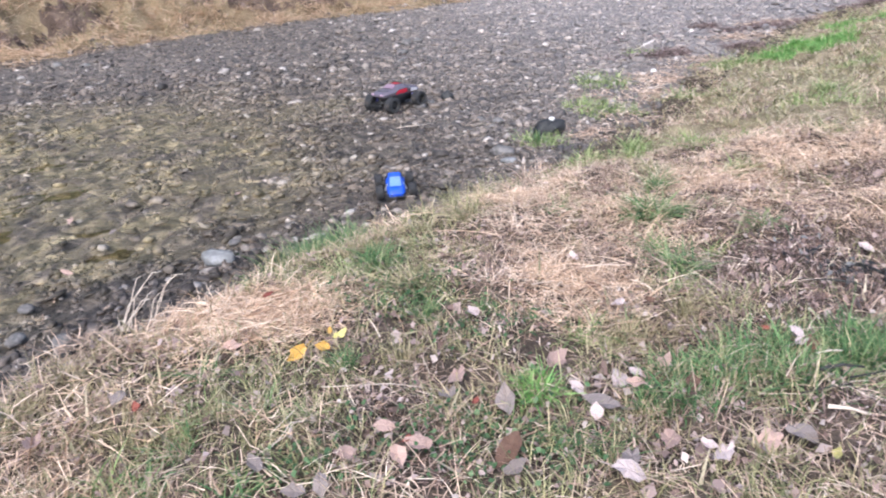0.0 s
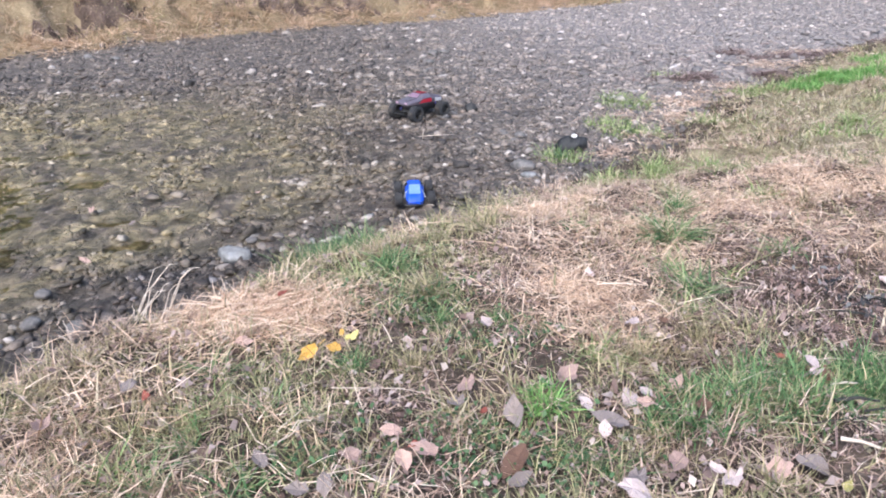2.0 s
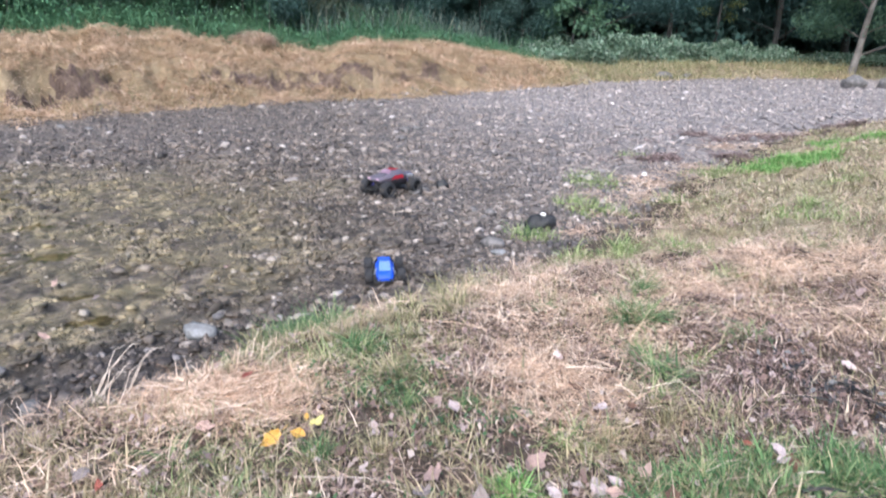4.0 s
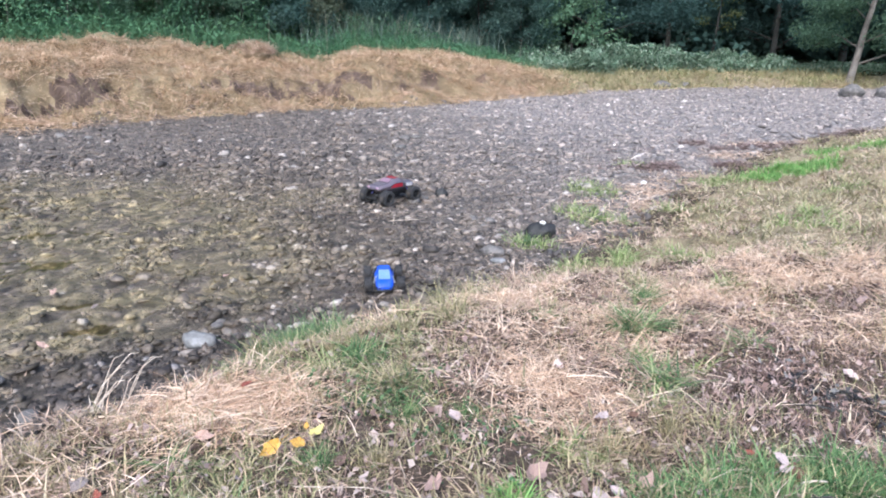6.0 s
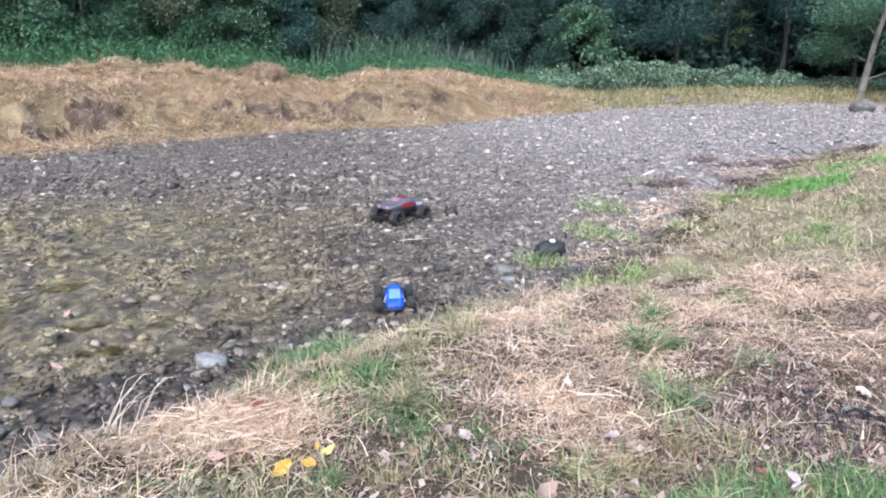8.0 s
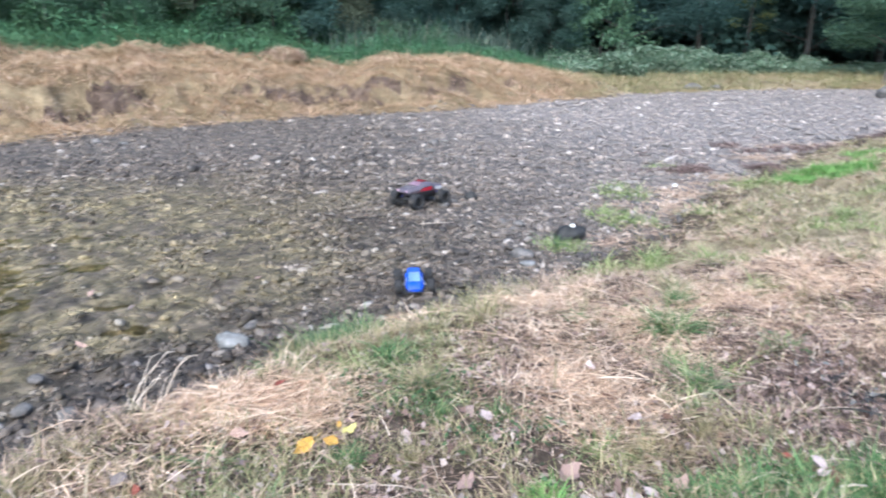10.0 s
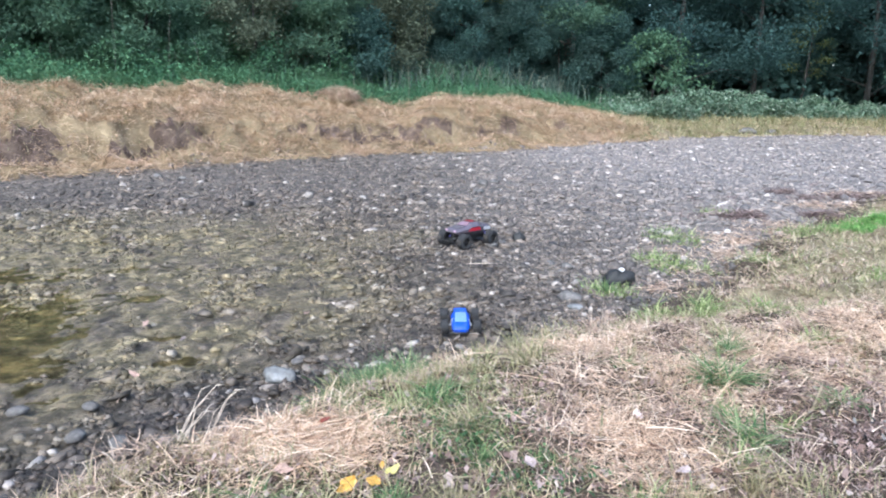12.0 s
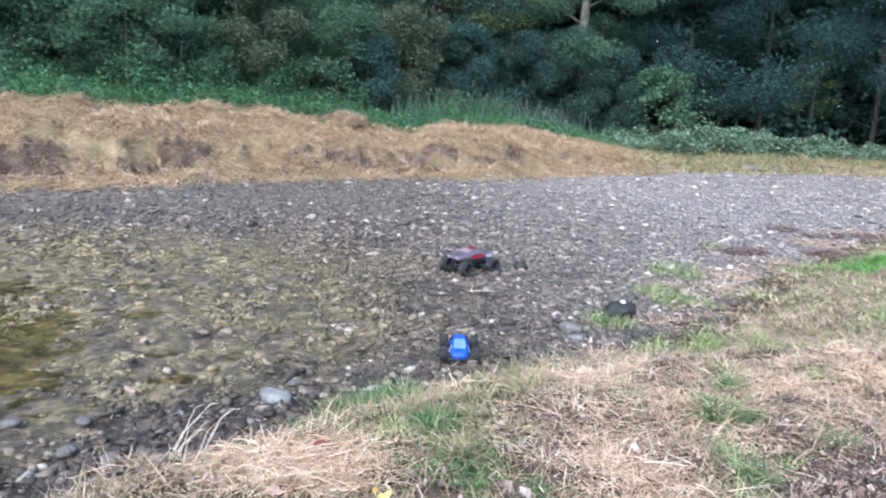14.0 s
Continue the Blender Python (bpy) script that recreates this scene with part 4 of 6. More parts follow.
stuff("fresh_grass", blade_mesh("fresh_grass", on_ground(p), rng.gamma(5, 0.012, n) + 0.02, rng.uniform(0.005, 0.01, n), rng.uniform(0.5, 1.4, n), M_FRESH, 2, 1.0), "bright fresh grass patches beside the gravel", "grass")
p, hd, sz = clumps(620, 0.8, 9, 4.2, 11, lambda x, y: np.clip(spots(x, y, FAR_GREEN[2:]) - 0.15, 0, 1), 13, 0.05)
n = len(p)
stuff("wispy_grass", blade_mesh("wispy_grass", on_ground(p), (rng.gamma(5, 0.011, n) + 0.018) * sz, rng.uniform(0.004, 0.009, n), rng.uniform(0.4, 1.4, n), M_WISP, 2, 1.0, heading=hd), "wispy light-green grass at the gravel's edge", "grass")
p = scatter(7500, 2.5, 9, 7.5, 12.5, lambda x, y: spots(x, y, MATS) * (vnoise(x, y, 2.4, 75) > -0.08))
n = len(p)
stuff("washed_up_weeds", blade_mesh("washed_up_weeds", on_ground(p, rng.uniform(0, 0.06, n)), rng.uniform(0.05, 0.16, n), rng.uniform(0.005, 0.011, n), rng.uniform(-0.1, 0.5, n), M_BROWNWEED, 2, 0.8), "matted brown weeds washed up along the gravel", "weeds")

# dry grass creeping out over the gravel's edge
SHOULDER = [(1.75, 5.6, 0.22, 0.2, 0.8), (2.2, 6.05, 0.32, 0.26, 0.9), (2.6, 6.7, 0.36, 0.32, 1.0), (3.1, 7.35, 0.4, 0.36, 1.0), (3.7, 8.1, 0.42, 0.3, 1.0), (2.2, 6.95, 0.25, 0.25, 0.6), (5.1, 9.6, 0.5, 0.3, 0.8), (6.2, 10.7, 0.6, 0.3, 0.8)]
p = scatter(6500, 1.2, 7.5, 5.0, 11.5, lambda x, y: np.clip(spots(x, y, SHOULDER) - 0.1, 0, 1) * (0.3 + 0.7 * (vnoise(x, y, 3.3, 78) > -0.15)))
n = len(p)
stuff("shoulder_straw", blade_mesh("shoulder_straw", on_ground(p, rng.uniform(0.005, 0.03, n)), rng.gamma(3.0, 0.02, n) + 0.03, rng.uniform(0.004, 0.009, n), rng.normal(0.1, 0.25, n), M_STRAW, 2, 0.6), "dry straw strewn over the gravel's edge", "straw")

# ---------------------------------------------------------------- far bank


def far_d(x, y):
    return side_of(x, y, FAR)


def hay_keep(x, y):
    d = far_d(x, y)
    bare = bare_at(x, y, d)
    return ((d > -0.15 + 0.2 * vnoise(x, y, 3, 60)) & (d < 3.3 + 0.5 * vnoise(x, y, 0.7, 61))) * np.clip(1.0 - 1.2 * (bare - 0.15), 0.24, 1.0) * np.where(x > 6.0, 0.14, 1.0) * np.where(d > 2.9, 0.4, 1)


p = scatter(68000, -14, 16, 6, 27, hay_keep)
n = len(p)
stuff("mown_hay", blade_mesh("mown_hay", on_ground(p, rng.uniform(0.0, 0.07, n)), rng.gamma(4, 0.036, n) + 0.05, rng.uniform(0.005, 0.012, n), rng.normal(0.05, 0.3, n), M_HAY, 2, 0.8), "golden mown hay draped over the bank", "hay")
p = scatter(6000, -14, 6, 6, 24, lambda x, y: (bare_at(x, y, far_d(x, y)) > 0.34))
n = len(p)
stuff("hanging_roots", blade_mesh("hanging_roots", on_ground(p, 0.03), rng.uniform(0.08, 0.25, n), rng.uniform(0.006, 0.012, n), rng.uniform(-0.9, 0.3, n), M_BROWNWEED, 2, 0.5), "brown roots and dead stems on bare earth", "roots")
p = scatter(11000, -14, 16, 6, 27, lambda x, y: (far_d(x, y) > 0.0) * (far_d(x, y) < 4) * np.where(x > 4.8, 0.9 * (vnoise(x, y, 0.9, 63) > -0.35), 0.22 * (vnoise(x, y, 0.8, 63) > 0.2)))
n = len(p)
stuff("bank_tufts", blade_mesh("bank_tufts", on_ground(p), rng.gamma(5, 0.03, n) + 0.05, rng.uniform(0.008, 0.016, n), rng.uniform(0.5, 1.4, n), M_GRASS, 2, 1.0), "yellow-green grass tufts among the hay", "grass")
# hay hanging in shaggy bunches
p, hd, sz = clumps(1500, -14, 7, 6, 24, lambda x, y: hay_keep(x, y) * (far_d(x, y) > 0.3) * (bare_at(x, y, far_d(x, y)) < 0.3), 16, 0.09)
n = len(p)
stuff("hay_bunches", blade_mesh("hay_bunches", on_ground(p, rng.uniform(0.0, 0.05, n)), rng.uniform(0.12, 0.3, n) * sz, rng.uniform(0.006, 0.013, n), rng.uniform(0.1, 1.0, n), M_HAY, 2, 1.6, heading=hd), "shaggy bunches of hay hanging down the bank", "hay")
p = scatter(7000, 4.8, 17, 18, 27, lambda x, y: (far_d(x, y) > 0.15) * (far_d(x, y) < 2.9) * np.clip((x - 4.8) / 1.5, 0, 1) * (0.25 + 0.75 * (vnoise(x, y, 0.8, 77) > -0.1)))
n = len(p)
stuff("verge_grass", blade_mesh("verge_grass", on_ground(p), rng.gamma(5, 0.035, n) + 0.05, rng.uniform(0.009, 0.018, n), rng.uniform(0.4, 1.4, n), M_GRASS, 2, 1.1), "olive grass on the low bank at the bend", "grass")
# nettles and rank grass above the hay
p = scatter(66000, -16, 8, 8, 30, lambda x, y: np.clip(1.6 * (far_d(x, y) - 2.6 - 0.45 * vnoise(x, y, 0.7, 61)), 0, 1) * (far_d(x, y) < 8.5) * np.clip((7 - x) / 2, 0, 1))
n = len(p)
tall = np.clip((far_d(p[:, 0], p[:, 1]) - 2.8) / 1.5, 0.25, 1) * (0.55 + 0.45 * vnoise(p[:, 0], p[:, 1], 1.2, 65))
stuff("nettles", leaf_mesh("nettles", on_ground(p, rng.random(n) ** 0.7 * np.clip(tall, 0.3, 1) * np.interp(p[:, 0], [-2, 3], [1.6, 1.0])), 0.07, M_NETTLE, 0.6, 0.5), "thick green nettles along the top of the bank", "nettles")
p = scatter(9000, -16, 8, 8, 30, lambda x, y: np.clip(far_d(x, y) - 3.5, 0, 1) * (far_d(x, y) < 6.0) * np.clip((7 - x) / 2, 0, 1))
n = len(p)
stuff("rank_grass", blade_mesh("rank_grass", on_ground(p), rng.uniform(0.2, 0.6, n), rng.uniform(0.01, 0.02, n), rng.uniform(0.7, 1.5, n), M_NETTLE, 2, 1.1), "tall rank grass above the hay", "grass")
p = scatter(3400, -14, 6.5, 10, 29, lambda x, y: (far_d(x, y) > 4.6) * (far_d(x, y) < 7.5) * np.where(x > -1.5, vnoise(x, y, 0.6, 66) > -0.3, 0.3 * (vnoise(x, y, 0.8, 69) > 0.1)))
n = len(p)
stuff("reeds", blade_mesh("reeds", on_ground(p), rng.uniform(0.4, 1.3, n), rng.uniform(0.012, 0.03, n), rng.uniform(0.9, 1.57, n), M_REED, 3, 0.8), "tall grey-green reeds before the bushes", "reeds")
p = scatter(38000, 5.0, 22, 21, 31, lambda x, y: ((far_d(x, y) > 2.4 + 0.5 * vnoise(x, y, 0.9, 70)) & (far_d(x, y) < 5.2)) * np.clip((x - 5.4) / 1.6, 0.05, 1.0) * np.clip((17 - x) / 4, 0.25, 1) * (0.35 + 0.65 * (vnoise(x, y, 1.3, 71) > -0.15)))
n = len(p)
lift = rng.random(n) ** 0.6 * np.interp(p[:, 0], [5.5, 8, 11, 15, 20], [0.5, 1.1, 0.85, 0.5, 0.2]) * np.clip(0.72 + 0.6 * vnoise(p[:, 0], p[:, 1], 1.7, 68), 0.25, 1.25)
stuff("leafy_weeds", leaf_mesh("leafy_weeds", on_ground(p, lift), 0.095, M_FLOWER, 0.5, 0.6), "bed of pale-topped leafy weeds at the wood's edge", "weeds")

# ---------------------------------------------------------------- bushes and trees


def tube(bm, pts, radii, sides=7):
    """A tapered, bent round limb."""
    rings = []
    for i, (c, r2) in enumerate(zip(pts, radii)):
        a = Vector(pts[min(i + 1, len(pts) - 1)]) - Vector(pts[max(i - 1, 0)])
        q = a.to_track_quat("Z", "Y")
        rings.append([bm.verts.new(Vector(c) + q @ Vector((math.cos(2 * math.pi * k / sides) * r2, math.sin(2 * math.pi * k / sides) * r2, 0))) for k in range(sides)])
    for a, b2 in zip(rings[:-1], rings[1:]):
        for k in range(sides):
            bm.faces.new((a[k], a[(k + 1) % sides], b2[(k + 1) % sides], b2[k]))
    bm.faces.new(rings[-1])


def tree(name, x, y, height, girth, low, spread, leaves, leaf, foliage, bark, label, category="tree", lean=(0, 0), limbs=9, squat=0.5):
    """Tapered trunk with limbs, and a crown of many leaves in clumps round the limbs' ends."""
    rr = random.Random(int(x * 100) * 7919 + int(y * 100))
    z0 = float(ground_z(np.array([x]), np.array([y]))[0]) - 0.05
    root = tagged(new(name), label, category)
    root.location = (x, y, z0)
    bm = bmesh.new()
    trunk = [(lean[0] * f * height + rr.uniform(-0.04, 0.04) * height * f * 0.6, lean[1] * f * height + rr.uniform(-0.03, 0.03) * height * f * 0.6, f * height * 0.92) for f in (0, 0.12, 0.3, 0.5, 0.7, 0.88, 1.0)]
    tube(bm, trunk, [girth * w for w in (1.25, 1.0, 0.85, 0.66, 0.45, 0.25, 0.06)], 8)
    clumps = []
    for k in range(limbs):
        f = low + (1 - low) * (k + rr.random() * 0.7) / limbs
        i = min(int(f * 6), 5)
        a, b2 = Vector(trunk[i]), Vector(trunk[i + 1])
        st = a.lerp(b2, f * 6 - i)
        th = k * 2.4 + rr.uniform(-0.5, 0.5)
        reach = spread * (1.05 - 0.6 * (f - low) / (1 - low + 1e-6)) * rr.uniform(0.7, 1.15)
        mid = st + Vector((math.cos(th) * reach * 0.5, math.sin(th) * reach * 0.5, reach * rr.uniform(0.12, 0.3)))
        end = st + Vector((math.cos(th) * reach, math.sin(th) * reach, reach * rr.uniform(0.0, 0.4)))
        tube(bm, [st, mid, end], [girth * 0.3 * (1.1 - f), girth * 0.2 * (1.1 - f), girth * 0.05], 5)
        for q, rad in ((mid, 0.34), (end, 0.42), (st.lerp(end, 0.75), 0.4)):
            clumps.append((q + Vector((rr.uniform(-0.2, 0.2), rr.uniform(-0.2, 0.2), rr.uniform(-0.1, 0.3))) * spread * 0.5, spread * rad * rr.uniform(0.7, 1.2)))
        side_end = mid + Vector((math.cos(th + 1.1) * reach * 0.45, math.sin(th + 1.1) * reach * 0.45, reach * 0.12))
        clumps.append((side_end, spread * 0.35 * rr.uniform(0.7, 1.2)))
    clumps.append((Vector(trunk[-1]), spread * 0.4))
    part("trunk", bm, bark, root, smooth=True)
    wgt = np.array([c[1] ** 2 for c in clumps])
    pick = rng.choice(len(clumps), leaves, p=wgt / wgt.sum())
    cen = np.array([c[0][:] for c in clumps])[pick]
    rad = np.array([c[1] for c in clumps])[pick]
    v = rng.normal(0, 1, (leaves, 3))
    v /= np.linalg.norm(v, axis=1)[:, None]
    v = v * (rng.random(leaves) ** 0.45 * rad)[:, None]
    v[:, 2] *= squat
    at = cen + v
    at = at[at[:, 2] > 0.05]
    ob = new("crown", leaf_mesh("crown", at, leaf, foliage, 0.55, 0.6))
    ob.parent = root
    return root


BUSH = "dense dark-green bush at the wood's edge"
# bushes on the left take the raised leaf colours in place of falling light
for x, y, hgt, spr, fol, lab in ((-13.2, 14.5, 3.4, 1.7, M_LEAF_LIT, BUSH), (-11.0, 16.6, 3.0, 1.5, M_LEAF_LIT, BUSH), (-9.0, 18.0, 3.2, 1.5, M_LEAF_LIT, "grey-green bramble bush above the nettles"),
                                 (-7.3, 18.9, 2.6, 1.3, M_LEAF_LIT, "grey-green bramble bush above the nettles"), (-5.0, 20.4, 3.6, 1.3, M_LEAF_BROWN, "browning bush with thin bare stems"),
                                 (-3.2, 21.6, 2.8, 1.3, M_LEAF_LIT, BUSH), (-1.4, 23.0, 3.4, 1.4, M_LEAF_BROWN, "browning bush with thin bare stems"), (0.4, 24.4, 2.8, 1.3, M_LEAF_DARK, BUSH),
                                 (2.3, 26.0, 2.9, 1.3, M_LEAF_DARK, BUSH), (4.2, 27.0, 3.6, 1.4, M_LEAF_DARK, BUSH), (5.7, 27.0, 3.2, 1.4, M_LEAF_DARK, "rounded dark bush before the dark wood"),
                                 (-12.7, 16.2, 2.4, 1.4, M_LEAF_LIT, "low green bush over the nettles"), (-10.5, 17.5, 2.2, 1.3, M_LEAF_LIT, "low green bush over the nettles"), (-8.6, 18.8, 2.3, 1.3, M_LEAF_LIT, "low green bush over the nettles"),
                                 (-6.5, 20.1, 2.1, 1.2, M_LEAF_LIT, "low green bush over the nettles"), (-4.4, 21.4, 2.2, 1.2, M_LEAF_LIT, "low green bush over the nettles"), (-2.3, 22.0, 2.1, 1.2, M_LEAF_DARK, "low dark bush over the nettles")):
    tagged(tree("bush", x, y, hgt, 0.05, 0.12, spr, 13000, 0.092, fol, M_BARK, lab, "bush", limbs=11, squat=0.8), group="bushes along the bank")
for x, y, hgt, gir, low, spr, nl, lf, fol, bark, lab, lean in (
        (-12.5, 19.5, 9, 0.16, 0.08, 3.2, 17000, 0.15, M_LEAF_LIT, M_BARK, "tall green broadleaf tree at the wood's edge", (0.02, 0)),
        (-8.4, 22.0, 9, 0.15, 0.08, 3.0, 17000, 0.15, M_LEAF_LIT, M_BARK, "tall green broadleaf tree at the wood's edge", (0, 0)),
        (-4.4, 24.0, 9, 0.15, 0.15, 2.8, 17000, 0.15, M_LEAF_LIT, M_BARK, "tall green broadleaf tree behind the brambles", (0.02, 0)),
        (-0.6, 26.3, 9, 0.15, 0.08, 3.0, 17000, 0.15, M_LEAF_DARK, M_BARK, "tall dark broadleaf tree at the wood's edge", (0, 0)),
        (1.2, 26.4, 8, 0.13, 0.25, 2.2, 6000, 0.14, M_LEAF_YEL, M_BARK, "broadleaf tree with yellowing leaves", (-0.02, 0)),
        (4.6, 28.6, 11, 0.24, 0.14, 2.6, 17000, 0.15, M_LEAF_LIT, M_PALEBARK, "tall tree with a grey leaning trunk", (0.09, 0)),
        (7.3, 25.9, 3.0, 0.05, 0.3, 1.3, 1150, 0.19, M_LEAF_LIGHT, M_BARK, "young light-green tree before the dark wood", (0, 0)),
        # from here to the right, crowns mostly wear the leaf colour with painted shade
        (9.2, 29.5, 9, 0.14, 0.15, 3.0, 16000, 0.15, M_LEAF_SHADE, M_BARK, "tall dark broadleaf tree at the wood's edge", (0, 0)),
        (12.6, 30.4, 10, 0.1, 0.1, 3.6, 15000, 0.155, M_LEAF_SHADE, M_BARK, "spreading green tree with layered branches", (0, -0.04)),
        (13.9, 29.0, 4.4, 0.06, 0.35, 0.9, 700, 0.15, M_LEAF_YEL, M_BARK, "slender sapling with yellowing leaves", (0.06, 0)),
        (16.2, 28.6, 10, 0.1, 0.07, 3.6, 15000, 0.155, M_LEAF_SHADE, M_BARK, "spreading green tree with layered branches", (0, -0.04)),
        (16.0, 23.3, 6.4, 0.11, 0.13, 2.5, 13000, 0.15, M_LEAF_LIT, M_PALEBARK, "broadleaf tree with a leaning pale trunk", (0.2, 0.05)),
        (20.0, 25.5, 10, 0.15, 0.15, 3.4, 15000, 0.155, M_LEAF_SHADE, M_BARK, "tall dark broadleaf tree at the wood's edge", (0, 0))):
    tagged(tree("broadleaf_tree", x, y, hgt, gir, low, spr, int(nl * 1.9), lf * 0.7, fol, bark, lab, lean=lean, limbs=13, squat=0.5), group="trees at the wood's edge")
# rows of the wood behind
DEEP = "dark broadleaf tree deep in the wood"
BACK = [tree("broadleaf_tree", x, y, 10, 0.15, 0.06, 3.3, 4000, 0.34, M_LEAF_DARK, M_BARK, DEEP, limbs=13, squat=0.5) for x, y in ((-15.0, 24.0), (-2.0, 30.5), (11.0, 33.5))]
for t2 in BACK:
    tagged(t2, group="trees deep in the wood")
rr = random.Random(5)
for k in range(26):
    x = -17 + k * 1.75 + rr.uniform(-0.7, 0.7)
    y = float(np.interp(x, [-20, -12, -5, 3, 10, 18, 30], [20, 25, 29, 32.5, 34, 32, 30])) + (k % 2) * 3.4 + rr.uniform(-0.6, 0.6)
    copy_thing(BACK[k % 3], pose(x, y, gz(x, y) - 0.05, 0, 0, rr.uniform(0, 360)))
# the deep of the wood
n = 34000
a = rng.uniform(-1.25, 1.2, n)
dist = rng.uniform(40, 50, n)
deep = np.stack([np.sin(a) * dist, np.cos(a) * dist, rng.uniform(0, 1, n) ** 0.9 * 16 - 0.4], 1)
stuff("far_woods", leaf_mesh("far_woods", deep, 1.4, M_LEAF_DARK, 0.9, 0.7), "dark mass of woodland far behind", "woods")

# ---------------------------------------------------------------- single stones


def stone(name, x, y, size, material, label, category="stone", sink=0.3, seed=1, turn=0.0, sub=3, lump=0.22):
    """One stone with broad facets and dents."""
    bm = bmesh.new()
    bmesh.ops.create_icosphere(bm, subdivisions=sub, radius=1)
    off = Vector((seed * 3.1, seed * 1.7, seed * 0.9))
    for v in bm.verts:
        q = v.co.copy()
        k = 1 + lump * noise.noise(q * 1.1 + off) + lump * 0.5 * noise.noise(q * 2.6 + off)
        v.co = Vector((q.x * size[0] * k, q.y * size[1] * k, q.z * size[2] * k)) / 2
    me = bpy.data.meshes.new(name)
    bm.to_mesh(me)
    bm.free()
    me.polygons.foreach_set("use_smooth", np.ones(len(me.polygons), dtype=bool))
    me.materials.append(material)
    ob = tagged(new(name, me), label, category)
    z = float(ground_z(np.array([x]), np.array([y]))[0])
    ob.matrix_world = pose(x, y, z + size[2] * (0.5 - sink), 0, 0, turn)
    return ob


stone("boulder", -0.87, 3.72, (0.165, 0.125, 0.1), M_BOULDER, "smooth pale grey boulder in wet mud", sink=0.14, seed=2, turn=-20, lump=0.34)
stone("dark_stone", 1.44, 5.72, (0.24, 0.19, 0.18), M_DARKROCK, "black wet stone beside green grass", sink=0.2, seed=3, lump=0.45)
stone("white_pebble", 1.46, 5.71, (0.05, 0.04, 0.035), M_WHITESTONE, "white pebble on top of a black stone", "pebble", sink=-3.2, seed=4)
stone("clay_lump", 0.97, 5.3, (0.2, 0.12, 0.1), M_GREYROCK, "angular grey stone at the foot of the bank", sink=0.25, seed=5, turn=-35)
stone("pale_stone", 0.98, 5.08, (0.12, 0.08, 0.05), M_BOULDER, "pale flat stone at the foot of the bank", sink=0.25, seed=6, turn=10)
stone("white_chip", 3.1, 7.76, (0.1, 0.06, 0.06), M_WHITESTONE, "white stone chip on the gravel's edge", sink=0.2, seed=7, turn=50)
stone("dark_stone", 0.8, 7.37, (0.13, 0.1, 0.12), M_DARKROCK, "dark knobbly stone on the gravel", sink=0.25, seed=8)
for x, y, w, k in ((-1.65, 3.05, 0.12, 11), (-1.42, 2.98, 0.13, 12), (-1.72, 3.35, 0.1, 13), (-0.82, 3.97, 0.09, 14), (-0.7, 3.86, 0.07, 15), (0.97, 6.3, 0.15, 16), (1.1, 6.17, 0.13, 17), (1.03, 6.05, 0.1, 18), (0.5, 7.1, 0.16, 19), (0.62, 7.25, 0.12, 20),
                   (0.66, 11.5, 0.24, 21), (0.85, 11.6, 0.2, 22), (0.55, 10.6, 0.2, 23), (0.5, 9.9, 0.18, 24), (0.15, 4.85, 0.11, 25), (-4.6, 11.9, 0.24, 26), (-4.2, 11.9, 0.18, 27), (-2.05, 3.3, 0.12, 28), (-1.9, 2.75, 0.11, 29)):
    tagged(stone("river_stone", x, y, (w * 0.85, w * 0.65, w * 0.45), M_GREYROCK, "rounded grey river stone half sunk in gravel", sink=0.25, seed=k, turn=k * 40, sub=2), group="larger stones on the riverbed")
for x, y, w, k in ((13.6, 19.6, 0.9, 31), (14.5, 19.4, 0.7, 32), (15.2, 20.2, 0.8, 33), (9.4, 22.8, 0.6, 34), (10.2, 23.0, 0.5, 35)):
    tagged(stone("rock", x, y, (w, w * 0.7, w * 0.5), M_GREYROCK, "grey rock at the far end of the gravel", sink=0.3, seed=k, turn=k * 25), group="rocks at the bend")

# hay mound on the far bank
mx, my = -2.6, 18.7
mz = float(ground_z(np.array([mx]), np.array([my]))[0])
hm = tagged(new("hay_mound"), "low heap of pale straw below the nettles", "hay heap")
hm.location = (mx, my, mz)
bm = bmesh.new()
bmesh.ops.create_icosphere(bm, subdivisions=3, radius=1)
for v in bm.verts:
    k = 1 + 0.25 * noise.noise(v.co * 1.7)
    v.co = Vector((v.co.x * 0.5 * k, v.co.y * 0.4 * k, v.co.z * 0.27 * k))
part("core", bm, M_FARSOIL, hm, smooth=True)
n = 3000
v = rng.normal(0, 1, (n, 3))
v /= np.linalg.norm(v, axis=1)[:, None]
v[:, 2] = np.abs(v[:, 2])
ob = new("hay_cover", blade_mesh("hay_cover", v * np.array([0.54, 0.42, 0.28]), rng.uniform(0.08, 0.24, n), rng.uniform(0.005, 0.012, n), rng.normal(0, 0.4, n), M_STRAW, 2, 0.8))
ob.parent = hm

# ---------------------------------------------------------------- fallen leaves


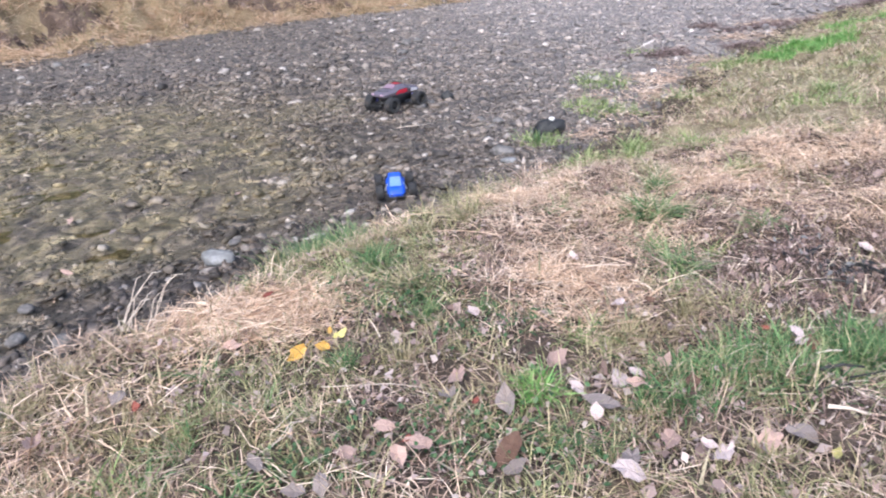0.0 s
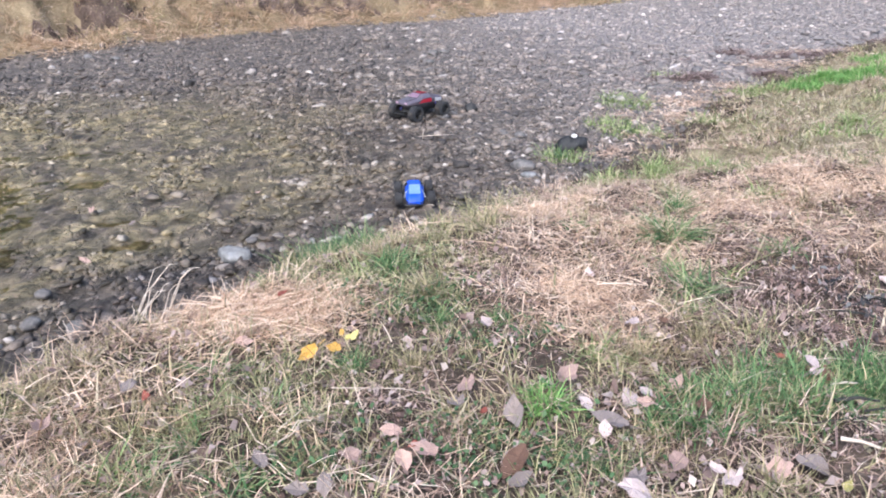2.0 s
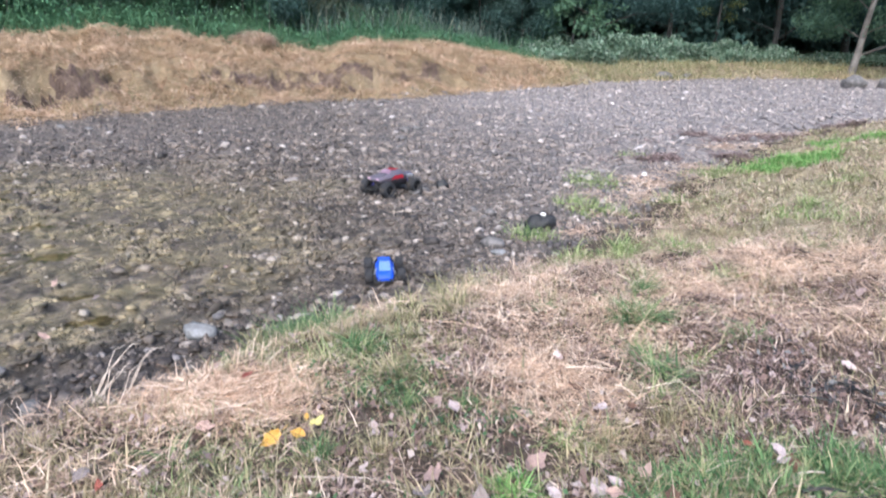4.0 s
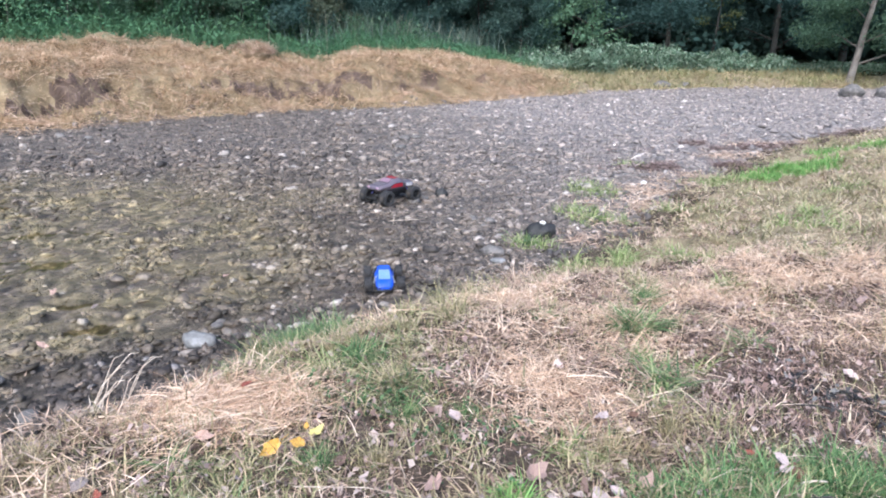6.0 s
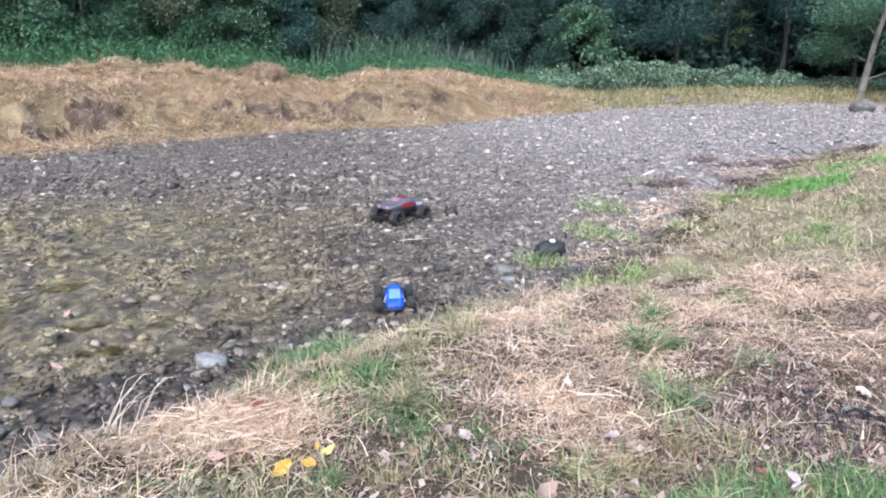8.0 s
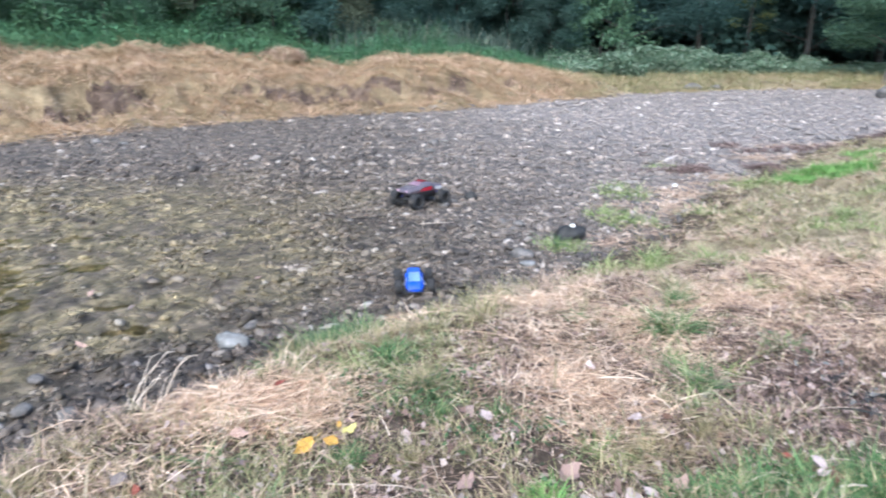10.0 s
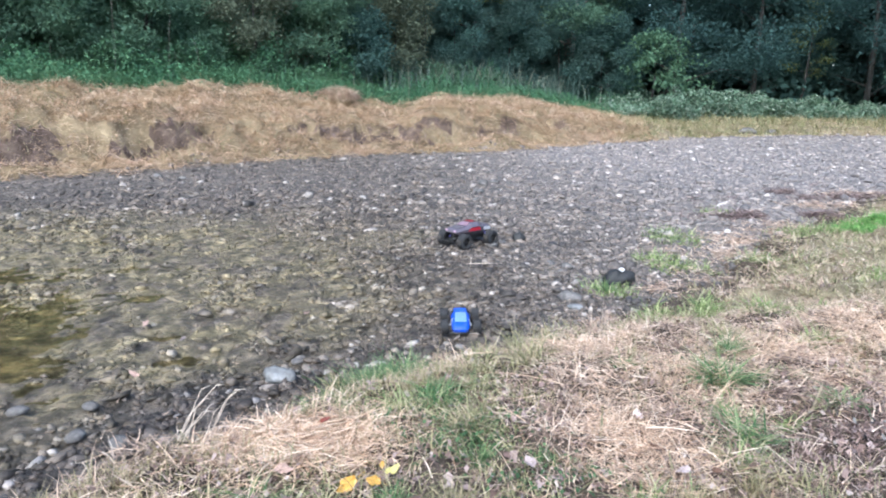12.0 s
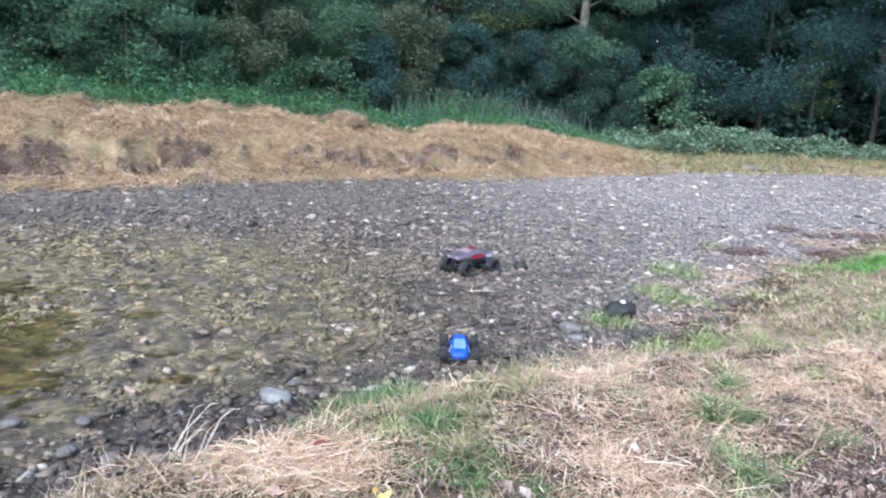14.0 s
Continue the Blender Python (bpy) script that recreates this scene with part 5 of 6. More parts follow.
def leaf_shape(k):
    """A broad poplar-like leaf, a centimetre unit wide, curled at its edges, with a stalk."""
    q = random.Random(k)
    fold, curl, wide = q.uniform(0.0, 0.75), q.uniform(-0.6, 0.7), q.uniform(0.72, 1.0)
    bm = bmesh.new()
    out = []
    n = 14
    for i in range(n):
        t = i / n * 2 * math.pi
        r2 = 0.5 * (0.86 + 0.16 * math.cos(t) ** 3 - 0.07 * math.cos(3 * t) + (0.5 * max(0.0, math.cos(t)) ** 18) + q.uniform(-0.17, 0.1))
        x, y = r2 * math.cos(t) * 1.12, r2 * math.sin(t) * wide
        out.append((x, y, fold * abs(y) + curl * x * x + q.uniform(-0.09, 0.09)))
    ring = [bm.verts.new(c) for c in out]
    inner = [bm.verts.new((c[0] * 0.5, c[1] * 0.5, c[2] * 0.42 + 0.01)) for c in out]
    mid = bm.verts.new((0, 0, 0))
    for i in range(n):
        j = (i + 1) % n
        bm.faces.new((ring[i], ring[j], inner[j], inner[i]))
        bm.faces.new((inner[i], inner[j], mid))
    s0 = [bm.verts.new(c) for c in ((-0.5, 0.015, 0.0), (-0.5, -0.015, 0.0), (-0.95, -0.01, 0.08), (-0.95, 0.01, 0.08))]
    bm.faces.new(s0)
    bmesh.ops.recalc_face_normals(bm, faces=bm.faces[:])
    bmesh.ops.solidify(bm, geom=bm.faces[:], thickness=0.008)
    me = bpy.data.meshes.new("fallen_leaf")
    bm.to_mesh(me)
    bm.free()
    return me


LEAF_MESHES = {}


def fallen_leaf(x, y, size, material, label, k, lift=0.045, tilt=12):
    key = (k % 7, material.name)
    if key not in LEAF_MESHES:
        LEAF_MESHES[key] = leaf_shape(k % 7 + 1)
        LEAF_MESHES[key].materials.append(material)
    q = random.Random(k)
    ob = tagged(new("fallen_leaf", LEAF_MESHES[key]), label, "leaf", "fallen leaves on the bank")
    z = gz(x, y)
    ob.matrix_world = pose(x, y, z + lift, tilt + q.uniform(-18, 18), q.uniform(-22, 22), 0) @ pose(0, 0, 0, 0, 0, q.uniform(0, 360)) @ Matrix.Scale(size, 4)
    return ob


k = 0
for mtl, lab, items in (
        (M_LF_TAN, "pinkish-tan fallen leaf on dry grass", ((-0.98, 1.75, 0.07), (-0.52, 2.19, 0.05), (-0.13, 1.54, 0.06), (0.07, 1.53, 0.062), (-0.0, 1.5, 0.055), (-0.02, 1.62, 0.05), (0.2, 1.85, 0.065), (0.48, 1.82, 0.085), (0.8, 1.78, 0.06), (0.92, 1.39, 0.075), (0.67, 1.68, 0.045), (0.68, 1.44, 0.062))),
        (M_LF_GREY, "grey withered leaf lying on the grass", ((-0.8, 1.93, 0.05), (0.16, 1.76, 0.066), (0.32, 1.72, 0.085), (0.58, 1.63, 0.08), (1.01, 1.41, 0.085), (-0.36, 1.56, 0.05), (-0.25, 1.44, 0.05), (-0.19, 1.45, 0.05), (0.57, 1.4, 0.06), (0.28, 1.42, 0.055))),
        (M_LF_PALE, "pale upturned leaf on the mown grass", ((0.52, 1.72, 0.05), (0.65, 1.73, 0.072), (0.7, 1.76, 0.045), (0.54, 1.58, 0.045), (0.54, 1.35, 0.075), (0.8, 1.38, 0.06), (0.76, 1.4, 0.04), (1.24, 1.81, 0.04), (0.8, 2.17, 0.055), (0.31, 2.23, 0.05), (1.83, 2.39, 0.06), (1.24, 1.84, 0.05), (0.74, 2.53, 0.05))),
        (M_LF_BROWN, "curled dark-brown leaf on straw", ((0.74, 2.31, 0.05), (0.29, 1.49, 0.085), (1.26, 1.79, 0.055), (0.84, 1.66, 0.05), (0.89, 2.14, 0.04))),
        (M_LF_RED, "small red fallen leaf in the grass", ((-0.43, 2.52, 0.045), (-0.73, 1.85, 0.033), (0.23, 1.72, 0.03), (1.19, 1.92, 0.035), (0.03, 1.58, 0.03))),
        (M_LF_YEL, "bright yellow fallen leaf on the grass", ((-0.28, 2.08, 0.058), (-0.2, 2.08, 0.043), (-0.19, 2.21, 0.022))),
        (M_LF_LIME, "pale yellow-green leaf on the grass", ((-0.16, 2.16, 0.05), (1.04, 1.31, 0.036)))):
    for x, y, sz in items:
        k += 1
        far = (1.25 - gz(x, y) - 0.045) / 1.23
        fallen_leaf(x * far, y * far, sz * 1.02, mtl, lab, k, tilt=42 if mtl is M_LF_YEL else 14)
for x, y, sz, mtl, lab in ((-0.93, 4.87, 0.05, M_LF_TAN, "tan leaf on the muddy riverbed"), (-1.93, 4.59, 0.06, M_LF_TAN, "tan leaf at the pool's edge"), (-1.67, 3.77, 0.055, M_LF_TAN, "tan leaf on the muddy riverbed"), (-1.59, 4.33, 0.045, M_LF_GREY, "grey leaf on the muddy riverbed")):
    k += 1
    fallen_leaf(x, y, sz, mtl, lab, k, 0.02)

# ---------------------------------------------------------------- stalks, twigs, tufts


def rod(name, pts, r0, r1, material, label, category):
    bm = bmesh.new()
    m2 = len(pts)
    tube(bm, [Vector(q) for q in pts], [r0 + (r1 - r0) * i / (m2 - 1) for i in range(m2)], 6)
    me = bpy.data.meshes.new(name)
    bm.to_mesh(me)
    bm.free()
    me.polygons.foreach_set("use_smooth", np.ones(len(me.polygons), dtype=bool))
    me.materials.append(material)
    return tagged(new(name, me), label, category)


q = random.Random(21)
for k in range(22):
    if k < 8:
        x, y = -0.93 + q.uniform(-0.05, 0.06), 2.49 + q.uniform(-0.06, 0.06)
        f2 = q.uniform(0.35, 1.0)
        dx, dy, hgt = 0.15 * f2 + q.uniform(-0.03, 0.03), 0.06 * f2 + q.uniform(-0.02, 0.04), 0.22 * f2
    elif k < 15:
        x, y = -0.98 + q.uniform(-0.16, 0.14), 2.4 + q.uniform(-0.14, 0.1)
        dx, dy, hgt = q.uniform(-0.05, 0.1), q.uniform(-0.02, 0.08), q.uniform(0.03, 0.08)
    elif k < 19:
        x, y = -1.24 + q.uniform(-0.08, 0.08), 2.3 + q.uniform(-0.06, 0.06)
        dx, dy, hgt = q.uniform(-0.09, 0.04), q.uniform(-0.02, 0.06), q.uniform(0.04, 0.09)
    else:
        x, y = -0.33 + q.uniform(-0.03, 0.03), 1.58 + q.uniform(-0.03, 0.03)
        dx, dy, hgt = q.uniform(0.06, 0.12), q.uniform(0.03, 0.09), q.uniform(0.03, 0.06)
    z, r0 = gz(x, y), q.uniform(0.0018, 0.0036) if k < 8 else q.uniform(0.0014, 0.0028)
    pts = [(x, y, z)]
    for f in (0.3, 0.55, 0.8, 1.0):
        pts.append((x + dx * f + q.uniform(-0.012, 0.012), y + dy * f + q.uniform(-0.012, 0.012), z + hgt * math.sin(f * 1.7) / math.sin(1.7) + q.uniform(-0.008, 0.008)))
    tagged(rod("straw_stalk", pts, r0, r0 * 0.45, M_TWIG, "bleached dry stalk leaning on the bank", "stalk"), group="stalks on the bank")
z = gz(0.0, 1.8) + 0.03
rod("straw_stalk", [(-0.2, 1.84, z), (0.0, 1.8, z + 0.012), (0.18, 1.74, z)], 0.0016, 0.001, M_TWIG, "long pale stalk lying on the grass", "stalk")
z = gz(0.4, 6.3) + 0.02
rod("twig", [(0.22, 6.22, z), (0.35, 6.2, z + 0.012), (0.54, 6.22, z + 0.01)], 0.0032, 0.002, M_TWIG, "pale dry twig lying on the gravel", "twig")
z = gz(0.22, 6.32)
rod("twig", [(0.26, 6.21, z), (0.265, 6.21, z + 0.06), (0.27, 6.21, z + 0.1)], 0.003, 0.0015, M_TWIG, "thin dry stem standing in the gravel", "twig")
for x, y, dx, dy, w in ((1.1, 1.45, 0.08, -0.05, 0.006), (1.22, 1.7, 0.08, 0.0, 0.004)):
    z = gz(x, y) + 0.035
    rod("bark_strip", [(x, y, z), (x + dx * 0.5, y + dy * 0.5, z + 0.006), (x + dx, y + dy, z)], w, w * 0.6, M_TWIG, "bleached strip of bark on the grass", "bark")

for x, y, dx, hgt in ((-7.6, 17.6, 0.12, 2.3), (-5.9, 18.6, -0.12, 1.0), (-6.6, 18.2, 0.2, 1.6)):
    z = gz(x, y)
    tagged(rod("dead_sapling", [(x, y, z), (x + dx * 0.4, y, z + hgt * 0.45), (x + dx * 0.6, y - 0.05, z + hgt * 0.75), (x + dx, y - 0.1, z + hgt)], 0.009, 0.004, M_PALEBARK, "thin pale dead sapling standing in the nettles", "sapling"), group="dead saplings in the nettles")
q = random.Random(44)
for k in range(9):
    x, y = (q.uniform(1.62, 1.8), q.uniform(2.08, 2.3)) if k < 6 else (q.uniform(1.16, 1.26), q.uniform(1.5, 1.62))
    th, ln, w = q.uniform(-0.9, 0.3) + 3.14 * (k % 2), q.uniform(0.06, 0.17), q.uniform(0.0025, 0.006)
    z = gz(x, y) + 0.03
    rod("dead_twig", [(x, y, z), (x + math.cos(th) * ln * 0.5, y + math.sin(th) * ln * 0.5, z + q.uniform(0.0, 0.03)), (x + math.cos(th) * ln, y + math.sin(th) * ln, z + q.uniform(-0.01, 0.04))], w, w * 0.5, M_BARK, "blackened dead twig lying on brown litter", "twig")


def tuft(x, y, blades, length, width, material, label, category="plant", rise=0.9):
    """One plant: blades that fan out from a root."""
    root = tagged(new("grass_tuft"), label, category)
    root.location = (x, y, gz(x, y))
    blades = int(blades * 1.5)
    q = np.concatenate([rng.normal(0, 0.022, (blades, 2)), np.zeros((blades, 1))], 1)
    ob = new("foliage", blade_mesh("foliage", q, rng.uniform(0.6, 1.2, blades) * length, width * rng.uniform(0.4, 0.9, blades), rng.normal(rise, 0.3, blades), material, 3, 1.1))
    ob.parent = root
    return root


tuft(0.4, 1.69, 130, 0.085, 0.009, M_FRESH, "bright green rosette of a broad-bladed weed", "weed", 0.6)
for x, y, nb, ln, mtl, lab in ((0.13, 2.27, 90, 0.12, M_LUSH, "dark green grass tuft in the straw"), (1.0, 2.08, 80, 0.13, M_GRASS, "yellow-green grass tuft on the bank"), (0.76, 1.96, 80, 0.12, M_GRASS, "yellow-green grass tuft on the bank"), (1.35, 3.26, 120, 0.16, M_LUSH, "dense green grass tuft on the bank"),
                               (-0.48, 3.14, 90, 0.14, M_GRASS, "pale green grass tuft on the slope"), (0.43, 3.82, 110, 0.2, M_GRASS, "tall yellow-green tuft at the bank's foot"), (0.62, 4.05, 90, 0.19, M_GRASS, "tall yellow-green tuft at the bank's foot"), (-0.28, 3.42, 80, 0.14, M_LUSH, "dark green grass tuft on the slope"),
                               (0.05, 2.0, 60, 0.11, M_GRASS, "olive grass tuft among the straw"), (-0.15, 1.98, 50, 0.08, M_LUSH, "small fresh green tuft in the grass"), (-0.6, 1.72, 70, 0.12, M_GRASS, "olive grass tuft among the straw"), (0.95, 4.35, 70, 0.17, M_STRAW, "dry orange grass tuft at the bank's foot"), (1.1, 4.6, 70, 0.16, M_STRAW, "dry orange grass tuft at the bank's foot"), (-0.3, 3.3, 90, 0.14, M_LUSH, "dark green grass tuft on the slope"), (1.3, 5.52, 90, 0.14, M_LUSH, "green tuft beside a black stone"),
                               (0.35, 2.2, 40, 0.07, M_LUSH, "small fresh green tuft in the grass")):
    tagged(tuft(x, y, nb, ln, 0.0045, mtl, lab, "grass tuft"), group="grass tufts on the bank")

q = random.Random(33)
for x, y, nb, ln, mtl, lab in ((1.2, 2.95, 150, 0.13, M_LUSH, "dense green grass tuft on the bank"), (1.12, 2.45, 110, 0.12, M_LUSH, "green grass tuft in bleached straw"), (0.42, 3.2, 90, 0.12, M_GRASS, "olive grass tuft among the straw"), (2.05, 4.45, 90, 0.13, M_WISP, "light-green tuft in the mown bank"),
                               (3.5, 5.3, 90, 0.14, M_WISP, "light-green tuft in the mown bank"), (2.5, 4.75, 90, 0.13, M_GRASS, "olive grass tuft among the straw"), (1.85, 4.9, 100, 0.14, M_WISP, "light-green tuft in the mown bank"), (2.6, 3.9, 80, 0.12, M_GRASS, "olive grass tuft among the straw"),
                               (0.1, 2.5, 110, 0.1, M_GRASS, "dark olive weed tuft behind the straw heap"), (0.0, 2.75, 100, 0.1, M_LUSH, "dark green grass tuft on the bank"), (-0.12, 2.6, 90, 0.09, M_GRASS, "dark olive weed tuft behind the straw heap"), (1.5, 3.7, 80, 0.11, M_GRASS, "olive grass tuft among the straw"), (1.9, 3.5, 60, 0.1, M_WISP, "light-green tuft in the mown bank")):
    t2 = tuft(x, y, nb, ln, 0.0055, mtl, lab, "grass tuft", 0.75)
    t2.scale = (1.6, 1.6, 1.0)
    tagged(t2, group="grass tufts on the bank")

q = random.Random(57)
made = 0
while made < 46:
    x, y = q.uniform(-1.1, 1.9), q.uniform(1.4, 3.3)
    at = (np.array([x]), np.array([y]))
    if on_bank(*at, 0.15)[0] < 0.9 or spots(*at, STRAW[:2] + DIRT)[0] > 0.45 or abs(x + 0.25) < 0.22 and 1.85 < y < 2.3:
        continue
    mtl, lab = ((M_GRASS, "yellow-green grass tuft on the bank"), (M_LUSH, "dark green grass tuft on the bank"), (M_WISP, "light-green tuft in the mown bank"))[made % 3]
    t2 = tuft(x, y, 34, q.uniform(0.07, 0.12), 0.006, mtl, lab, "grass tuft", 0.7)
    t2.scale = (1.3, 1.3, 0.9)
    tagged(t2, group="grass tufts on the bank")
    made += 1

# ---------------------------------------------------------------- toy trucks


def lathe(bm, profile, segs=24):
    """Turns a profile of (radius, y) round the y axis."""
    rings = []
    for k in range(segs):
        a = 2 * math.pi * k / segs
        rings.append([bm.verts.new((r2 * math.cos(a), y, r2 * math.sin(a))) for r2, y in profile])
    for k in range(segs):
        a, b2 = rings[k], rings[(k + 1) % segs]
        for i in range(len(profile) - 1):
            bm.faces.new((a[i], a[i + 1], b2[i + 1], b2[i]))


def add_box(bm, c, s, bevel=0.0):
    r2 = bmesh.ops.create_cube(bm, size=1, matrix=Matrix.Translation(c) @ Matrix.Diagonal((*s, 1)))
    if bevel:
        ed = list({e for v in r2["verts"] for e in v.link_edges})
        bmesh.ops.bevel(bm, geom=ed, offset=bevel, segments=2, affect="EDGES")


def loft(bm, sections):
    """A shell through cross-sections, each a closed ring of points."""
    rings = [[bm.verts.new(q) for q in s] for s in sections]
    n = len(rings[0])
    for a, b2 in zip(rings[:-1], rings[1:]):
        for i in range(n):
            bm.faces.new((a[i], a[(i + 1) % n], b2[(i + 1) % n], b2[i]))
    bm.faces.new(rings[0][::-1])
    bm.faces.new(rings[-1])


def section(x, w_low, w_high, z_low, z_high):
    """Ring of a car body at x: rounded shoulders, narrower on top."""
    a, b2 = w_low / 2, w_high / 2
    zm = z_low + (z_high - z_low) * 0.62
    return [(x, -a, z_low), (x, a, z_low), (x, a * 1.02, zm), (x, b2, z_high - 0.004), (x, b2 * 0.8, z_high), (x, -b2 * 0.8, z_high), (x, -b2, z_high - 0.004), (x, -a * 1.02, zm)]


def truck(name, at, heading, base, track, wheel_r, wheel_w, sections, shell, panels, label, spring, extras):
    """A radio-controlled monster truck; x runs forward, z up from the ground under its wheels."""
    root = tagged(new(name), label, "toy car")
    root.matrix_world = at @ pose(0, 0, 0, 0, 0, heading)
    bm = bmesh.new()
    loft(bm, sections)
    bmesh.ops.bevel(bm, geom=bm.edges[:], offset=0.0025, segments=1, affect="EDGES")
    body = part("body", bm, shell, root, smooth=False)
    for pname, pts, mtl, lab in panels:
        bm = bmesh.new()
        vs = [bm.verts.new(q) for q in pts]
        bm.faces.new(vs)
        bmesh.ops.solidify(bm, geom=bm.faces[:], thickness=-0.002)
        part(pname, bm, mtl, body, lab)
    zc = wheel_r * 1.15
    bm = bmesh.new()
    add_box(bm, (0, 0, zc), (base * 1.05, track * 0.26, wheel_r * 0.45), 0.005)
    add_box(bm, (0, 0, zc + wheel_r * 0.35), (base * 0.6, track * 0.34, wheel_r * 0.35), 0.004)
    part("chassis", bm, M_BLACKP, root, "black plastic chassis")
    for sx in (-1, 1):
        bm = bmesh.new()
        tube(bm, [(sx * base / 2, -track / 2 + wheel_w * 0.4, wheel_r), (sx * base / 2, 0, wheel_r * 1.05), (sx * base / 2, track / 2 - wheel_w * 0.4, wheel_r)], [wheel_r * 0.13] * 3, 8)
        bmesh.ops.create_uvsphere(bm, u_segments=10, v_segments=8, radius=wheel_r * 0.32, matrix=Matrix.Translation((sx * base / 2, 0, wheel_r * 1.05)))
        part("axle", bm, M_BLACKP, root)
        bm = bmesh.new()
        add_box(bm, (sx * (base / 2 + wheel_r * 1.05), 0, wheel_r * 0.95), (wheel_r * 0.18, track * 0.42, wheel_r * 0.3), 0.004)
        add_box(bm, (sx * (base / 2 + wheel_r * 0.6), 0, wheel_r * 0.98), (wheel_r * 0.8, track * 0.12, wheel_r * 0.14), 0.002)
        part("bumper", bm, M_BLACKP, root)
        for sy in (-1, 1):
            bm = bmesh.new()
            lo, hi = Vector((sx * base * 0.46, sy * track * 0.27, wheel_r * 1.05)), Vector((sx * base * 0.38, sy * track * 0.17, wheel_r * 2.1))
            tube(bm, [lo, hi], [0.004, 0.004], 6)
            for c in range(7):
                q = lo.lerp(hi, 0.15 + 0.1 * c)
                bmesh.ops.create_cone(bm, segments=10, radius1=0.0085, radius2=0.0085, depth=0.004, cap_ends=True, matrix=Matrix.Translation(q) @ (hi - lo).to_track_quat("Z", "Y").to_matrix().to_4x4())
            part("shock_absorber", bm, spring, root)
            hub = (sx * base / 2, sy * (track / 2 - wheel_w / 2), wheel_r)
            bm = bmesh.new()
            h2 = wheel_w / 2
            lathe(bm, [(wheel_r * 0.56, -h2 * 0.9), (wheel_r * 0.8, -h2), (wheel_r * 0.95, -h2 * 0.8), (wheel_r * 0.97, -h2 * 0.3), (wheel_r * 0.97, h2 * 0.3), (wheel_r * 0.95, h2 * 0.8), (wheel_r * 0.8, h2), (wheel_r * 0.56, h2 * 0.9), (wheel_r * 0.56, -h2 * 0.9)], 26)
            for c in range(20):
                a = 2 * math.pi * c / 20
                for yy in (-0.55, 0.55):
                    bmesh.ops.create_cube(bm, size=1, matrix=Matrix.Rotation(-(a + (0.15 if yy > 0 else 0)), 4, "Y") @ Matrix.Translation((wheel_r * 0.975, yy * h2, 0)) @ Matrix.Rotation(0.5 * (1 if yy > 0 else -1), 4, "X") @ Matrix.Diagonal((wheel_r * 0.07, h2 * 0.75, wheel_r * 0.12, 1)))
            wheel = part("wheel", bm, M_RUBBER, root, "knobbly black rubber tyre")
            wheel.location = hub
            bm = bmesh.new()
            lathe(bm, [(wheel_r * 0.57, -h2 * 0.85), (wheel_r * 0.5, -h2 * 0.5), (wheel_r * 0.5, h2 * 0.5), (wheel_r * 0.57, h2 * 0.85)], 22)
            for c in range(6):
                bmesh.ops.create_cube(bm, size=1, matrix=Matrix.Rotation(c * math.pi / 3, 4, "Y") @ Matrix.Translation((wheel_r * 0.28, sy * h2 * 0.45, 0)) @ Matrix.Diagonal((wheel_r * 0.5, h2 * 0.2, wheel_r * 0.16, 1)))
            bmesh.ops.create_cone(bm, segments=10, radius1=wheel_r * 0.16, radius2=wheel_r * 0.12, depth=h2 * 0.7, cap_ends=True, matrix=Matrix.Translation((0, sy * h2 * 0.45, 0)) @ Matrix.Rotation(math.pi / 2, 4, "X"))
            part("rim", bm, M_BLACKP, wheel, "black plastic rim")
    extras(root, body)
    return root


def blue_extras(root, body):
    bm = bmesh.new()
    tube(bm, [(-0.165, -0.07, 0.028), (-0.18, 0, 0.026), (-0.165, 0.07, 0.028)], [0.004] * 3, 6)
    part("rear_bar", bm, M_BLACKP, root)
    for sy in (-1, 1):
        bm = bmesh.new()
        add_box(bm, (-0.173, sy * 0.036, 0.042), (0.006, 0.012, 0.008), 0.001)
        part("tail_light", bm, M_DARKGLASS, body, "small dark tail light")


def red_extras(root, body):
    bm = bmesh.new()
    add_box(bm, (0, 0, 0.128), (0.34, 0.15, 0.04), 0.006)
    part("tub", bm, M_BLACKSHELL, root, "black tub under the shell")
    bm = bmesh.new()
    tube(bm, [(-0.1, 0.03, 0.2), (-0.12, 0.032, 0.27), (-0.16, 0.034, 0.33)], [0.002, 0.0017, 0.0014], 5)
    part("aerial", bm, M_BLACKP, root)
    for sy in (-1, 1):
        bm = bmesh.new()
        add_box(bm, (0.236, sy * 0.058, 0.168), (0.008, 0.03, 0.018), 0.002)
        part("headlight", bm, M_PINK, body, "pale headlight")


